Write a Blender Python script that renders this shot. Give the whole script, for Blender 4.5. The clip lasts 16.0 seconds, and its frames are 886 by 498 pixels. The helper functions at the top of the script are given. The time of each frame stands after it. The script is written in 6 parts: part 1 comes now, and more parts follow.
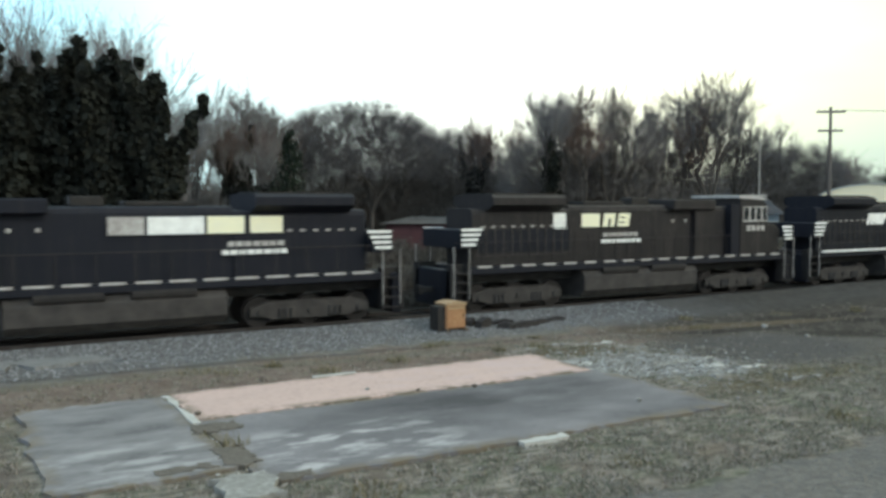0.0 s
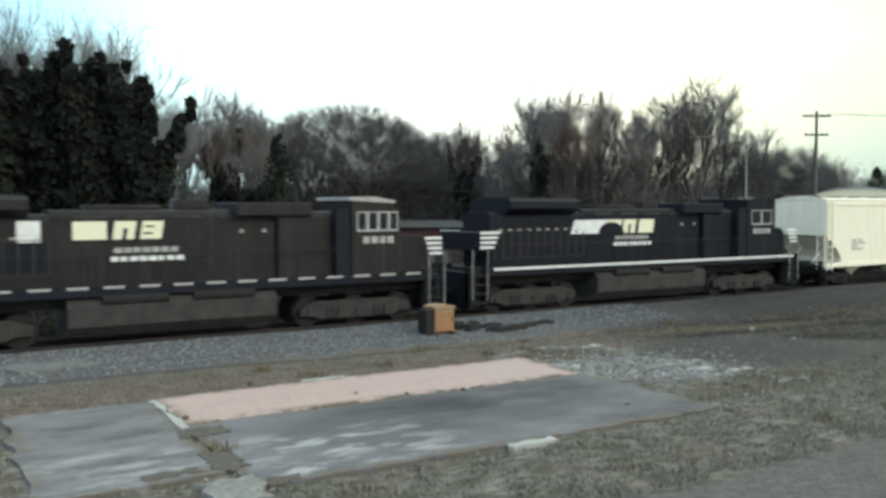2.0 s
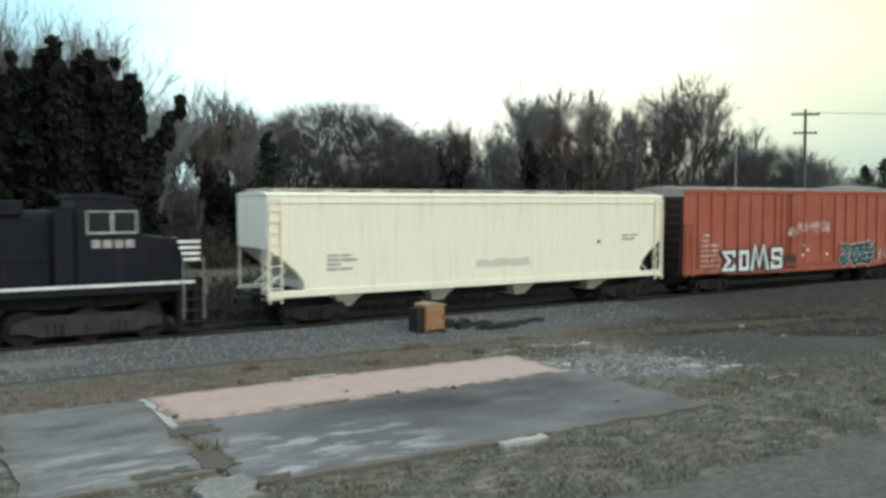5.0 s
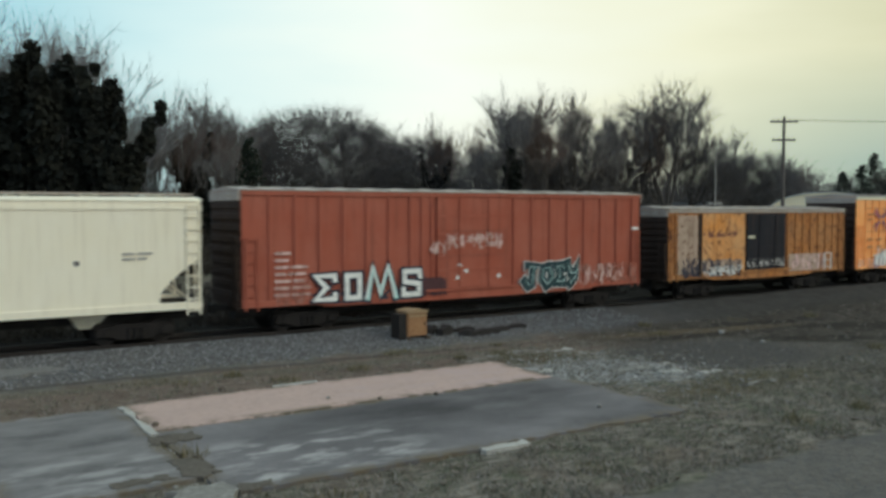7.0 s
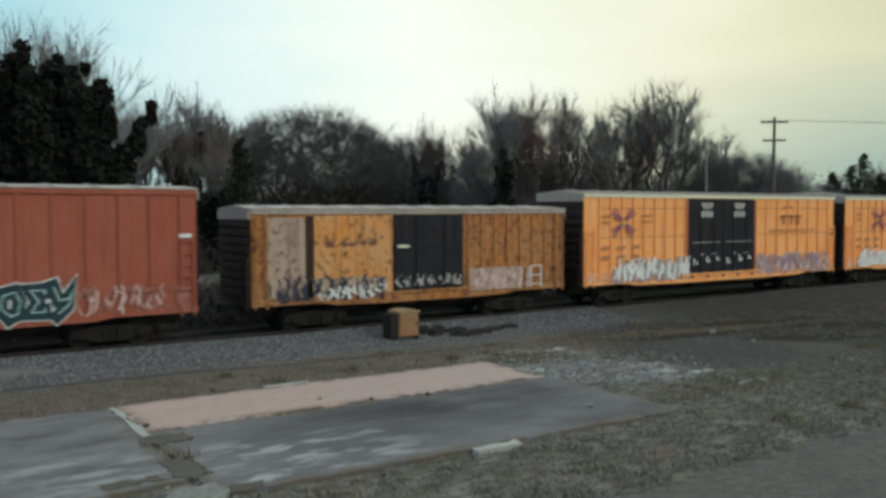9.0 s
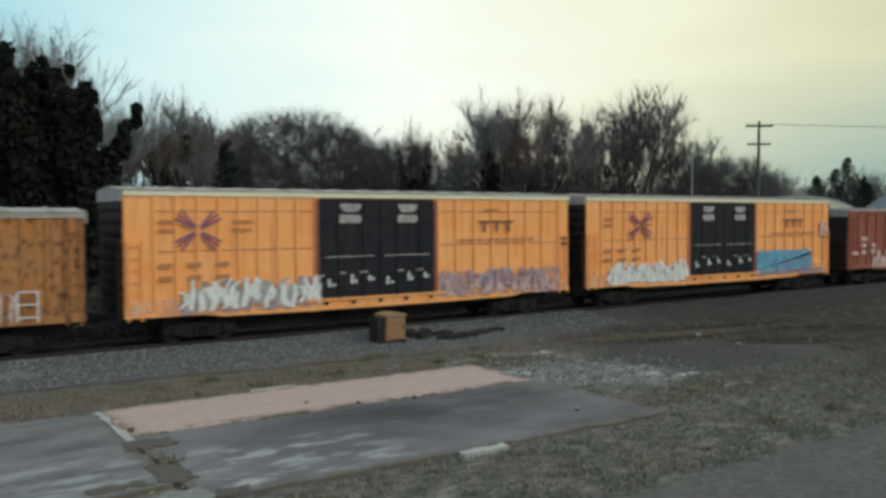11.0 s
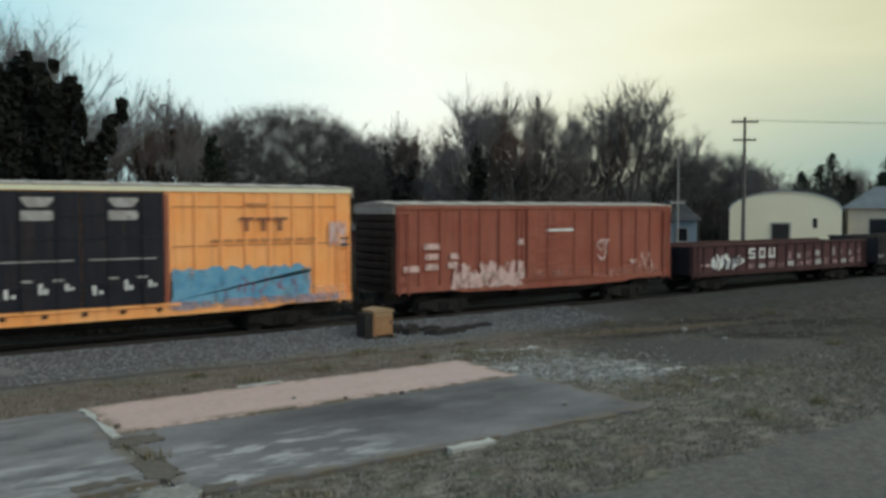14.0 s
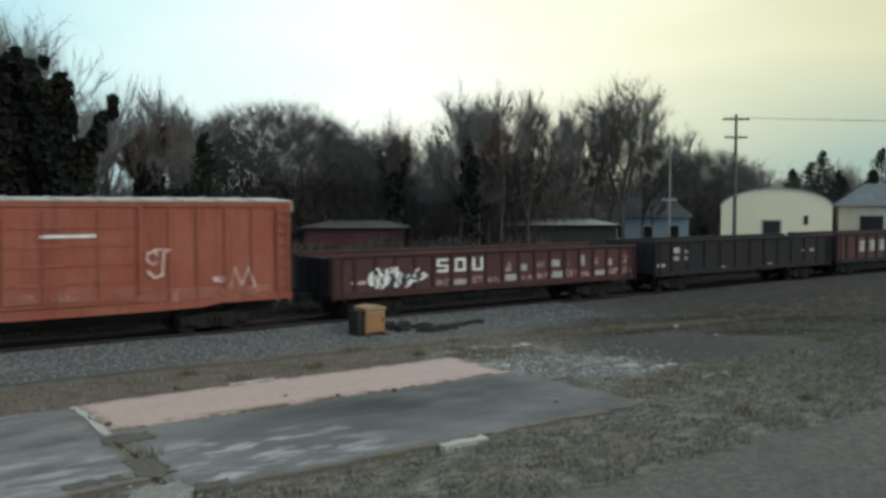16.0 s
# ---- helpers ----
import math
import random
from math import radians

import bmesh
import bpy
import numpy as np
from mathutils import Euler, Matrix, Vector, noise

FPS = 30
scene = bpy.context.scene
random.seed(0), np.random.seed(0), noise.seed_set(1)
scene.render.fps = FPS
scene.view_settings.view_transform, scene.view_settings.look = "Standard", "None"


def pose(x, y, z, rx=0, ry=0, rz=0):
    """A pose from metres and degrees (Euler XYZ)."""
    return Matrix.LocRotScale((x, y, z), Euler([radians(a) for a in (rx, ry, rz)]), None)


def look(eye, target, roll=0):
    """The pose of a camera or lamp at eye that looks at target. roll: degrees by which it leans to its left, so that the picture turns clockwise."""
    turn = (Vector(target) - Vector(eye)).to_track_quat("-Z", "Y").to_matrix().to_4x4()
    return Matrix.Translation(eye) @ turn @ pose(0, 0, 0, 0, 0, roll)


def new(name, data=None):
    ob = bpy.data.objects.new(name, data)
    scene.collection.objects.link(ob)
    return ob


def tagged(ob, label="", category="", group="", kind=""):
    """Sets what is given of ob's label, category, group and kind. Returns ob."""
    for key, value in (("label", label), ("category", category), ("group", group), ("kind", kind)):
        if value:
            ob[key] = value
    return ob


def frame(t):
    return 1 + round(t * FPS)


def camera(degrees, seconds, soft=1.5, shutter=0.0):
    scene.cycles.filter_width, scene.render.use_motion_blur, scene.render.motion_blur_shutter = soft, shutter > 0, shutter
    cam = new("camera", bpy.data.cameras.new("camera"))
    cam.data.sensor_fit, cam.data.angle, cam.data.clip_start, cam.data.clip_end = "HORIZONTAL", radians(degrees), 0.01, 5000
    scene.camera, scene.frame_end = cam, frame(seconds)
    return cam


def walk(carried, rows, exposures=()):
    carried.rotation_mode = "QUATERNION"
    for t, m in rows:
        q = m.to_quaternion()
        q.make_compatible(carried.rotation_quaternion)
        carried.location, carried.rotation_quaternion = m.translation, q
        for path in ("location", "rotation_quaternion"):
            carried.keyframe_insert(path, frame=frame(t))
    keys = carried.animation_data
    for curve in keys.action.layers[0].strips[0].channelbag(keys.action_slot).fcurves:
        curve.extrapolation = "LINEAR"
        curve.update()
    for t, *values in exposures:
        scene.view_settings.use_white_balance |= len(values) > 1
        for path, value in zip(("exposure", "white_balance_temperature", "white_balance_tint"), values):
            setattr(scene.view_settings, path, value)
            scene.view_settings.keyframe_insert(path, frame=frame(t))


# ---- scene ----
cam = camera(54.82, 16.0, soft=3.2, shutter=0.35)
PATH = [
    (0.0, pose(0, 0, 4.31, 86.856, 0, -30.298)), (0.5, pose(0, 0, 4.31, 86.933, 0, -30.551)),
    (1.0, pose(0, 0, 4.31, 86.915, 0, -30.693)), (1.5, pose(0, 0, 4.31, 87.066, 0, -30.765)),
    (2.0, pose(0, 0, 4.31, 87.095, 0, -31.069)), (2.5, pose(0, 0, 4.31, 87.082, 0, -31.134)),
    (3.0, pose(0, 0, 4.31, 86.955, 0, -31.199)), (3.5, pose(0, 0, 4.31, 86.918, 0, -31.454)),
    (4.0, pose(0, 0, 4.31, 86.866, 0, -31.594)), (6.5, pose(0, 0, 4.31, 87.313, 0, -32.401)),
    (7.0, pose(0, 0, 4.31, 87.377, 0, -32.906)), (7.5, pose(0, 0, 4.31, 87.432, 0, -33.076)),
    (8.0, pose(0, 0, 4.31, 87.542, 0, -32.944)), (8.5, pose(0, 0, 4.31, 87.420, 0, -33.205)),
    (11.0, pose(0, 0, 4.31, 87.611, 0, -34.348)), (11.5, pose(0, 0, 4.31, 87.651, 0, -34.701)),
    (12.0, pose(0, 0, 4.31, 87.404, 0, -34.632)), (12.5, pose(0, 0, 4.31, 87.428, 0, -35.127)),
    (13.0, pose(0, 0, 4.31, 87.311, 0, -35.192)), (13.5, pose(0, 0, 4.31, 87.242, 0, -35.317)),
    (14.0, pose(0, 0, 4.31, 87.308, 0, -35.200)), (14.5, pose(0, 0, 4.31, 87.175, 0, -35.218)),
    (15.0, pose(0, 0, 4.31, 87.170, 0, -35.336)), (15.5, pose(0, 0, 4.31, 87.127, 0, -35.394)),
    (16.0, pose(0, 0, 4.31, 87.119, 0, -35.725)),
]
# metres that the train has gone, by the second
TRAVEL = [
    (0.0, 0.00), (0.5, 4.85), (1.0, 9.70), (1.5, 14.55), (2.0, 19.57), (2.5, 24.48), (3.0, 29.45), (3.5, 34.60),
    (4.0, 39.56), (6.5, 64.45), (7.0, 69.62), (7.5, 74.48), (8.0, 79.59), (8.5, 84.69), (11.0, 108.38), (11.5, 113.51),
    (12.0, 118.46), (12.5, 123.44), (13.0, 128.27), (13.5, 133.27), (14.0, 138.45), (14.5, 143.72), (15.0, 148.61), (15.5, 153.37),
    (16.0, 158.31),
]
EXPOSE = [(0.0, -0.22, 6400, 4), (4.2, -0.22, 6400, 4), (6.4, -1.02, 6450, 4), (14.8, -1.02, 6450, 4), (16.0, -0.90, 6450, 4)]
walk(cam, PATH, EXPOSE)

# ---- light: a bright hazy overcast sky, weak wide sun from behind and right of the camera ----
world = bpy.data.worlds.new("world")
scene.world = world
world.use_nodes = True
wn, wl = world.node_tree.nodes, world.node_tree.links
sky = wn.new("ShaderNodeTexSky")
sky.sky_type, sky.sun_disc = "NISHITA", False
sky.sun_elevation, sky.sun_rotation = radians(29), radians(158)
sky.dust_density, sky.air_density = 4.0, 1.0
geo = wn.new("ShaderNodeTexCoord")
split = wn.new("ShaderNodeSeparateXYZ")
wl.new(geo.outputs["Generated"], split.inputs[0])
ramp = wn.new("ShaderNodeValToRGB")
# cloud sheet: cool in the north-west, warm in the east
ramp.color_ramp.elements[0].position, ramp.color_ramp.elements[0].color = 0.0, (0.68, 0.87, 1.08, 1)
ramp.color_ramp.elements[1].position, ramp.color_ramp.elements[1].color = 0.93, (0.78, 0.745, 0.47, 1)
for at, colour in ((0.1, (0.50, 0.83, 0.93, 1)), (0.3, (0.86, 1.06, 1.07, 1)), (0.5, (1.2, 1.22, 1.12, 1)), (0.7, (1.1, 1.06, 0.80, 1))):
    ramp.color_ramp.elements.new(at).color = colour
streaks = wn.new("ShaderNodeTexNoise")
streaks.inputs["Scale"].default_value, streaks.inputs["Detail"].default_value = 2.2, 5.0
stretch = wn.new("ShaderNodeMapping")
stretch.inputs["Scale"].default_value = (1, 1, 5)
wl.new(geo.outputs["Generated"], stretch.inputs[0])
wl.new(stretch.outputs[0], streaks.inputs["Vector"])
drift = wn.new("ShaderNodeMath")
drift.operation, drift.inputs[1].default_value, drift.inputs[2].default_value = "MULTIPLY_ADD", 0.3, -0.15
wl.new(streaks.outputs["Fac"], drift.inputs[0])
total = wn.new("ShaderNodeMath")
wl.new(drift.outputs[0], total.inputs[0])
wl.new(split.outputs["X"], total.inputs[1])
wl.new(total.outputs[0], ramp.inputs[0])
mixer = wn.new("ShaderNodeMix")
mixer.data_type = "RGBA"
mixer.inputs["Factor"].default_value = 0.78
scaled = wn.new("ShaderNodeVectorMath")
scaled.operation = "SCALE"
scaled.inputs["Scale"].default_value = 20.0
# greener haze low in the east
east_haze = wn.new("ShaderNodeMapRange")
east_haze.inputs["From Min"].default_value, east_haze.inputs["From Max"].default_value = 0.68, 0.9
wl.new(split.outputs["X"], east_haze.inputs["Value"])
low_haze = wn.new("ShaderNodeMapRange")
low_haze.inputs["From Min"].default_value, low_haze.inputs["From Max"].default_value = 0.17, 0.05
wl.new(split.outputs["Z"], low_haze.inputs["Value"])
haze_amount = wn.new("ShaderNodeMath")
haze_amount.operation = "MULTIPLY"
wl.new(east_haze.outputs[0], haze_amount.inputs[0])
wl.new(low_haze.outputs[0], haze_amount.inputs[1])
hazed = wn.new("ShaderNodeMix")
hazed.data_type = "RGBA"
hazed.inputs["B"].default_value = (0.42, 0.56, 0.52, 1)
wl.new(haze_amount.outputs[0], hazed.inputs["Factor"])
wl.new(ramp.outputs[0], hazed.inputs["A"])
wl.new(hazed.outputs["Result"], scaled.inputs[0])
wl.new(sky.outputs[0], mixer.inputs["A"])
wl.new(scaled.outputs[0], mixer.inputs["B"])
wl.new(mixer.outputs["Result"], wn["Background"].inputs["Color"])
wn["Background"].inputs["Strength"].default_value = 0.105

sun_data = bpy.data.lights.new("sun", "SUN")
sun_data.energy, sun_data.angle, sun_data.color = 1.3, radians(14), (1.0, 0.925, 0.86)
sun = new("sun", sun_data)
sun.matrix_world = look((24, -60, 36), (0, 0, 0))


# ---- materials ----
def node_mat(name, rough=0.8, metal=0.0):
    m = bpy.data.materials.new(name)
    m.use_nodes = True
    b = m.node_tree.nodes["Principled BSDF"]
    b.inputs["Roughness"].default_value, b.inputs["Metallic"].default_value = rough, metal
    b.inputs["Specular IOR Level"].default_value = 0.3
    return m, m.node_tree.nodes, m.node_tree.links, b


def blend(n, l, fac, a, b):
    x = n.new("ShaderNodeMix")
    x.data_type = "RGBA"
    for socket, value in (("Factor", fac), ("A", a), ("B", b)):
        if isinstance(value, (tuple, float, int)):
            x.inputs[socket].default_value = (*value, 1) if isinstance(value, tuple) else value
        else:
            l.new(value, x.inputs[socket])
    return x.outputs["Result"]


def fuzz(n, l, scale, lo, hi, stretch=(1, 1, 1), detail=5.0, space="Object"):
    tc = n.new("ShaderNodeTexCoord")
    mp = n.new("ShaderNodeMapping")
    mp.inputs["Scale"].default_value = stretch
    l.new(tc.outputs[space], mp.inputs[0])
    t = n.new("ShaderNodeTexNoise")
    t.inputs["Scale"].default_value, t.inputs["Detail"].default_value, t.inputs["Roughness"].default_value = scale, detail, 0.62
    l.new(mp.outputs[0], t.inputs["Vector"])
    r = n.new("ShaderNodeMapRange")
    r.inputs["From Min"].default_value, r.inputs["From Max"].default_value = lo, hi
    l.new(t.outputs["Fac"], r.inputs["Value"])
    return r.outputs[0]


def bumped(n, l, b, height, strength, dist=0.02):
    k = n.new("ShaderNodeBump")
    k.inputs["Strength"].default_value, k.inputs["Distance"].default_value = strength, dist
    l.new(height, k.inputs["Height"])
    l.new(k.outputs[0], b.inputs["Normal"])


def surface(name, base, second, scale=3.0, rough=0.85, metal=0.0, fine=None, fine_scale=40.0, bump=0.3, stretch=(1, 1, 1)):
    """Two colours in large blotches, a third in fine grain, and a fine relief."""
    m, n, l, b = node_mat(name, rough, metal)
    c = blend(n, l, fuzz(n, l, scale, 0.35, 0.68, stretch), base, second)
    grain = fuzz(n, l, fine_scale, 0.35, 0.7)
    if fine:
        c = blend(n, l, grain, c, fine)
    l.new(c, b.inputs["Base Color"])
    if bump:
        bumped(n, l, b, grain, bump)
    return m


def car_paint(name, paint, faded, rust=(0.11, 0.05, 0.03), wear=0.55, streak=0.5):
    """Weathered rolling-stock paint: faded blotches, streaks that run down, rust specks."""
    m, n, l, b = node_mat(name, 0.62)
    b.inputs["Specular IOR Level"].default_value = 0.15
    c = blend(n, l, fuzz(n, l, 0.7, 0.3, 0.7), paint, faded)
    s = fuzz(n, l, 2.2, 0.50, 0.78, (2.6, 2.6, 0.16), 6)
    k = n.new("ShaderNodeMath")
    k.operation = "MULTIPLY"
    k.inputs[1].default_value = streak
    l.new(s, k.inputs[0])
    c = blend(n, l, k.outputs[0], c, rust)
    sp = fuzz(n, l, 5.0, wear, wear + 0.16, (1, 1, 0.7), 8)
    c = blend(n, l, sp, c, rust)
    l.new(c, b.inputs["Base Color"])
    bumped(n, l, b, fuzz(n, l, 9.0, 0.3, 0.7), 0.12)
    return m


M = {}
M["red"] = car_paint("red_car_paint", (0.33, 0.082, 0.048), (0.37, 0.115, 0.075), (0.15, 0.05, 0.035), wear=0.64, streak=0.6)
M["yellow"] = car_paint("yellow_car_paint", (0.92, 0.355, 0.10), (0.95, 0.455, 0.18), (0.45, 0.17, 0.07), 0.67, 0.55)
M["orange"] = car_paint("worn_orange_paint", (0.46, 0.17, 0.045), (0.42, 0.21, 0.09), (0.11, 0.045, 0.028), 0.50, 1.0)
M["brown"] = car_paint("brown_car_paint", (0.27, 0.072, 0.045), (0.32, 0.115, 0.078), (0.09, 0.035, 0.03), 0.62, 0.6)
M["maroon"] = car_paint("maroon_gondola_paint", (0.072, 0.030, 0.033), (0.10, 0.048, 0.048), (0.05, 0.03, 0.03), 0.55, 0.7)
M["dull_maroon"] = car_paint("sooty_maroon_paint", (0.048, 0.022, 0.022), (0.07, 0.034, 0.032), (0.03, 0.02, 0.02), 0.55, 0.7)
M["coal"] = car_paint("dark_gondola_paint", (0.016, 0.016, 0.02), (0.028, 0.025, 0.028), (0.03, 0.02, 0.017), 0.6, 0.5)
M["white_car"] = car_paint("off_white_hopper_paint", (0.82, 0.74, 0.57), (0.84, 0.77, 0.62), (0.45, 0.36, 0.25), 0.72, 0.35)
M["loco"] = car_paint("black_locomotive_paint", (0.007, 0.008, 0.012), (0.011, 0.011, 0.016), (0.03, 0.026, 0.024), 0.66, 0.45)
M["loco_dusty"] = car_paint("dusty_black_paint", (0.016, 0.014, 0.014), (0.026, 0.022, 0.021), (0.05, 0.042, 0.038), 0.6, 0.6)
M["door_black"] = car_paint("black_door_paint", (0.012, 0.013, 0.018), (0.02, 0.02, 0.026), (0.07, 0.045, 0.035), 0.64, 0.5)
M["galv"] = surface("galvanised_roof", (0.50, 0.47, 0.42), (0.36, 0.33, 0.30), 1.6, 0.6, 0.2, (0.28, 0.2, 0.15), 12)
M["steel"] = surface("grimy_steel", (0.018, 0.016, 0.015), (0.035, 0.03, 0.026), 2.5, 0.75, 0.2)
M["truck"] = surface("dusty_cast_steel", (0.024, 0.020, 0.018), (0.013, 0.011, 0.010), 2.0, 0.85, 0.0)
M["loco_truck"] = surface("mud_greyed_cast_steel", (0.055, 0.048, 0.043), (0.028, 0.025, 0.023), 2.0, 0.9)
# dark car-end brown holds the shade; a post and door stops share it
M["end_shade_grime"] = surface("shade_dark_car_end", (0.028, 0.018, 0.014), (0.05, 0.03, 0.02), 1.6, 0.85)
M["sun_orange"] = car_paint("bright_orange_panel_paint", (0.66, 0.26, 0.06), (0.60, 0.34, 0.16), (0.13, 0.05, 0.03), 0.53, 1.0)
M["tan_panel"] = car_paint("chalky_tan_panel_paint", (0.46, 0.33, 0.25), (0.40, 0.30, 0.22), (0.12, 0.055, 0.03), 0.52, 0.9)
M["rail"] = surface("rail_steel", (0.030, 0.024, 0.021), (0.045, 0.037, 0.033), 2.0, 0.7, 0.0)
M["tie"] = surface("creosoted_timber", (0.06, 0.045, 0.035), (0.10, 0.08, 0.06), 3.0)
M["wet_timber"] = surface("tarred_wet_timber", (0.018, 0.015, 0.014), (0.032, 0.027, 0.025), 3.0)
M["white"] = surface("white_marking", (0.78, 0.77, 0.72), (0.6, 0.58, 0.54), 3.0, 0.6, bump=0)
M["cream"] = surface("cream_marking", (0.78, 0.73, 0.50), (0.72, 0.68, 0.50), 2.0, 0.6, bump=0)
M["greymark"] = surface("faded_grey_marking", (0.42, 0.40, 0.37), (0.25, 0.22, 0.2), 4.0, 0.7, bump=0)
M["darkmark"] = surface("dark_marking", (0.16, 0.06, 0.04), (0.24, 0.1, 0.06), 4.0, 0.7, bump=0)
M["blueink"] = surface("blue_spray_paint", (0.09, 0.27, 0.42), (0.18, 0.36, 0.46), 2.5, 0.6, bump=0)
M["lilac"] = surface("lilac_spray_paint", (0.34, 0.29, 0.36), (0.45, 0.33, 0.33), 3.0, 0.6, bump=0)
M["mint"] = surface("mint_spray_paint", (0.36, 0.60, 0.56), (0.62, 0.72, 0.68), 3.0, 0.6, bump=0)
M["ink"] = surface("black_spray_paint", (0.02, 0.02, 0.035), (0.05, 0.045, 0.06), 3.0, 0.5, bump=0)
M["teal"] = surface("dark_teal_spray_paint", (0.010, 0.028, 0.034), (0.018, 0.05, 0.056), 3.0, 0.5, bump=0)
M["pinkmark"] = surface("faded_pink_spray_paint", (0.58, 0.36, 0.32), (0.62, 0.46, 0.40), 4.0, 0.6, bump=0)
M["scrape"] = car_paint("rubbed_pinkish_paint", (0.37, 0.155, 0.115), (0.43, 0.22, 0.175), (0.33, 0.082, 0.048), 0.5, 0.9)
M["dusty_pink"] = surface("dusty_pink_scrape", (0.40, 0.26, 0.25), (0.20, 0.11, 0.11), 5.0, 0.8, bump=0)
M["chalky"] = car_paint("chalky_orange_paint", (0.80, 0.43, 0.22), (0.76, 0.47, 0.32), (0.55, 0.22, 0.10), 0.58, 0.7)
M["softmark"] = surface("faded_brown_stencil", (0.42, 0.17, 0.07), (0.55, 0.25, 0.10), 4.0, 0.7, bump=0)
M["magenta"] = surface("faded_red_marking", (0.40, 0.06, 0.08), (0.3, 0.06, 0.12), 4.0, 0.6, bump=0)
M["violet"] = surface("faded_blue_marking", (0.16, 0.09, 0.15), (0.24, 0.13, 0.18), 4.0, 0.6, bump=0)
M["glass"] = surface("dark_cab_glass", (0.012, 0.014, 0.016), (0.02, 0.022, 0.025), 3.0, 0.12, bump=0)
M["pale"] = surface("pale_broken_concrete", (0.31, 0.30, 0.275), (0.19, 0.18, 0.165), 2.0, 0.9, 0, (0.14, 0.13, 0.11), 9)
M["kerb"] = surface("pale_kerb_concrete", (0.42, 0.405, 0.37), (0.32, 0.31, 0.28), 3.0, 0.9)
M["spill"] = surface("pale_gravel", (0.23, 0.225, 0.215), (0.15, 0.145, 0.135), 2.5, 0.95, 0, (0.11, 0.105, 0.1), 14)
M["faint"] = surface("faint_grey_overpaint", (0.62, 0.57, 0.47), (0.55, 0.51, 0.42), 2.0, 0.7, bump=0)


def rubbed(key, scale, lo, hi, stretch=(1.6, 1.6, 0.7)):
    """Lets a thin coat of paint break up where it is worn through."""
    tree = M[key].node_tree
    tree.links.new(fuzz(tree.nodes, tree.links, scale, lo, hi, stretch, 8), tree.nodes["Principled BSDF"].inputs["Alpha"])


for key, scale, lo, hi in (("lilac", 1.3, 0.34, 0.62), ("blueink", 1.5, 0.26, 0.46), ("pinkmark", 2.6, 0.32, 0.52), ("dusty_pink", 2.4, 0.38, 0.56), ("scrape", 1.3, 0.40, 0.66), ("chalky", 1.0, 0.36, 0.70), ("greymark", 5.0, 0.22, 0.40), ("mint", 3.0, 0.22, 0.36)):
    rubbed(key, scale, lo, hi)


def slab_mat(name, rect, base, second, worn, worn_at, scale, stretch, stain_at=None):
    """Floor concrete: blotches, worn-through topping with ragged outlines, earth washed over the edges."""
    m, n, l, b = node_mat(name, 0.92)
    c = blend(n, l, fuzz(n, l, scale, 0.34, 0.66, stretch, 7), base, second)
    c = blend(n, l, fuzz(n, l, 9.0, 0.48, 0.72, detail=8), c, tuple(v * 0.72 for v in base))
    tc = n.new("ShaderNodeTexCoord")
    sp = n.new("ShaderNodeSeparateXYZ")
    l.new(tc.outputs["Object"], sp.inputs[0])

    def ramped(value, lo, hi):
        r = n.new("ShaderNodeMapRange")
        r.inputs["From Min"].default_value, r.inputs["From Max"].default_value = lo, hi
        l.new(value, r.inputs["Value"])
        return r.outputs[0]

    def both(op, a, d):
        k = n.new("ShaderNodeMath")
        k.operation, k.use_clamp = op, True
        for q, v in enumerate((a, d)):
            if isinstance(v, (int, float)):
                k.inputs[q].default_value = v
            else:
                l.new(v, k.inputs[q])
        return k.outputs[0]

    x, y = sp.outputs["X"], sp.outputs["Y"]
    x0, x1, y0, y1 = worn_at
    region = both("MULTIPLY", both("MULTIPLY", ramped(x, x0 - 0.4, x0 + 0.4), ramped(x, x1 + 0.8, x1 - 0.8)), both("MULTIPLY", ramped(y, y0 - 0.2, y0 + 0.2), ramped(y, y1 + 0.4, y1 - 0.4)))
    c = blend(n, l, both("MULTIPLY", region, fuzz(n, l, 1.1, 0.48, 0.6, (0.8, 1.9, 1), 7)), c, worn)
    if stain_at:
        x0, x1, y0, y1 = stain_at
        oil = both("MULTIPLY", both("MULTIPLY", ramped(x, x0 - 1.6, x0 + 1.2), ramped(x, x1 + 0.5, x1 - 1.2)), both("MULTIPLY", ramped(y, y0 - 0.5, y0 + 0.6), ramped(y, y1 + 0.2, y1 - 0.6)))
        c = blend(n, l, both("MULTIPLY", oil, fuzz(n, l, 0.7, 0.28, 0.56, (0.6, 1.4, 1), 6)), c, (0.050, 0.047, 0.049))
    x0, x1, y0, y1 = rect
    edge = both("MAXIMUM", both("MAXIMUM", ramped(x, x0 + 0.35, x0), ramped(x, x1 - 0.35, x1)), both("MAXIMUM", ramped(y, y0 + 0.35, y0), ramped(y, y1 - 0.3, y1)))
    c = blend(n, l, both("MULTIPLY", edge, fuzz(n, l, 2.6, 0.42, 0.56, detail=7)), c, (0.13, 0.105, 0.075))
    l.new(c, b.inputs["Base Color"])
    bumped(n, l, b, fuzz(n, l, 24.0, 0.3, 0.7), 0.3)
    return m


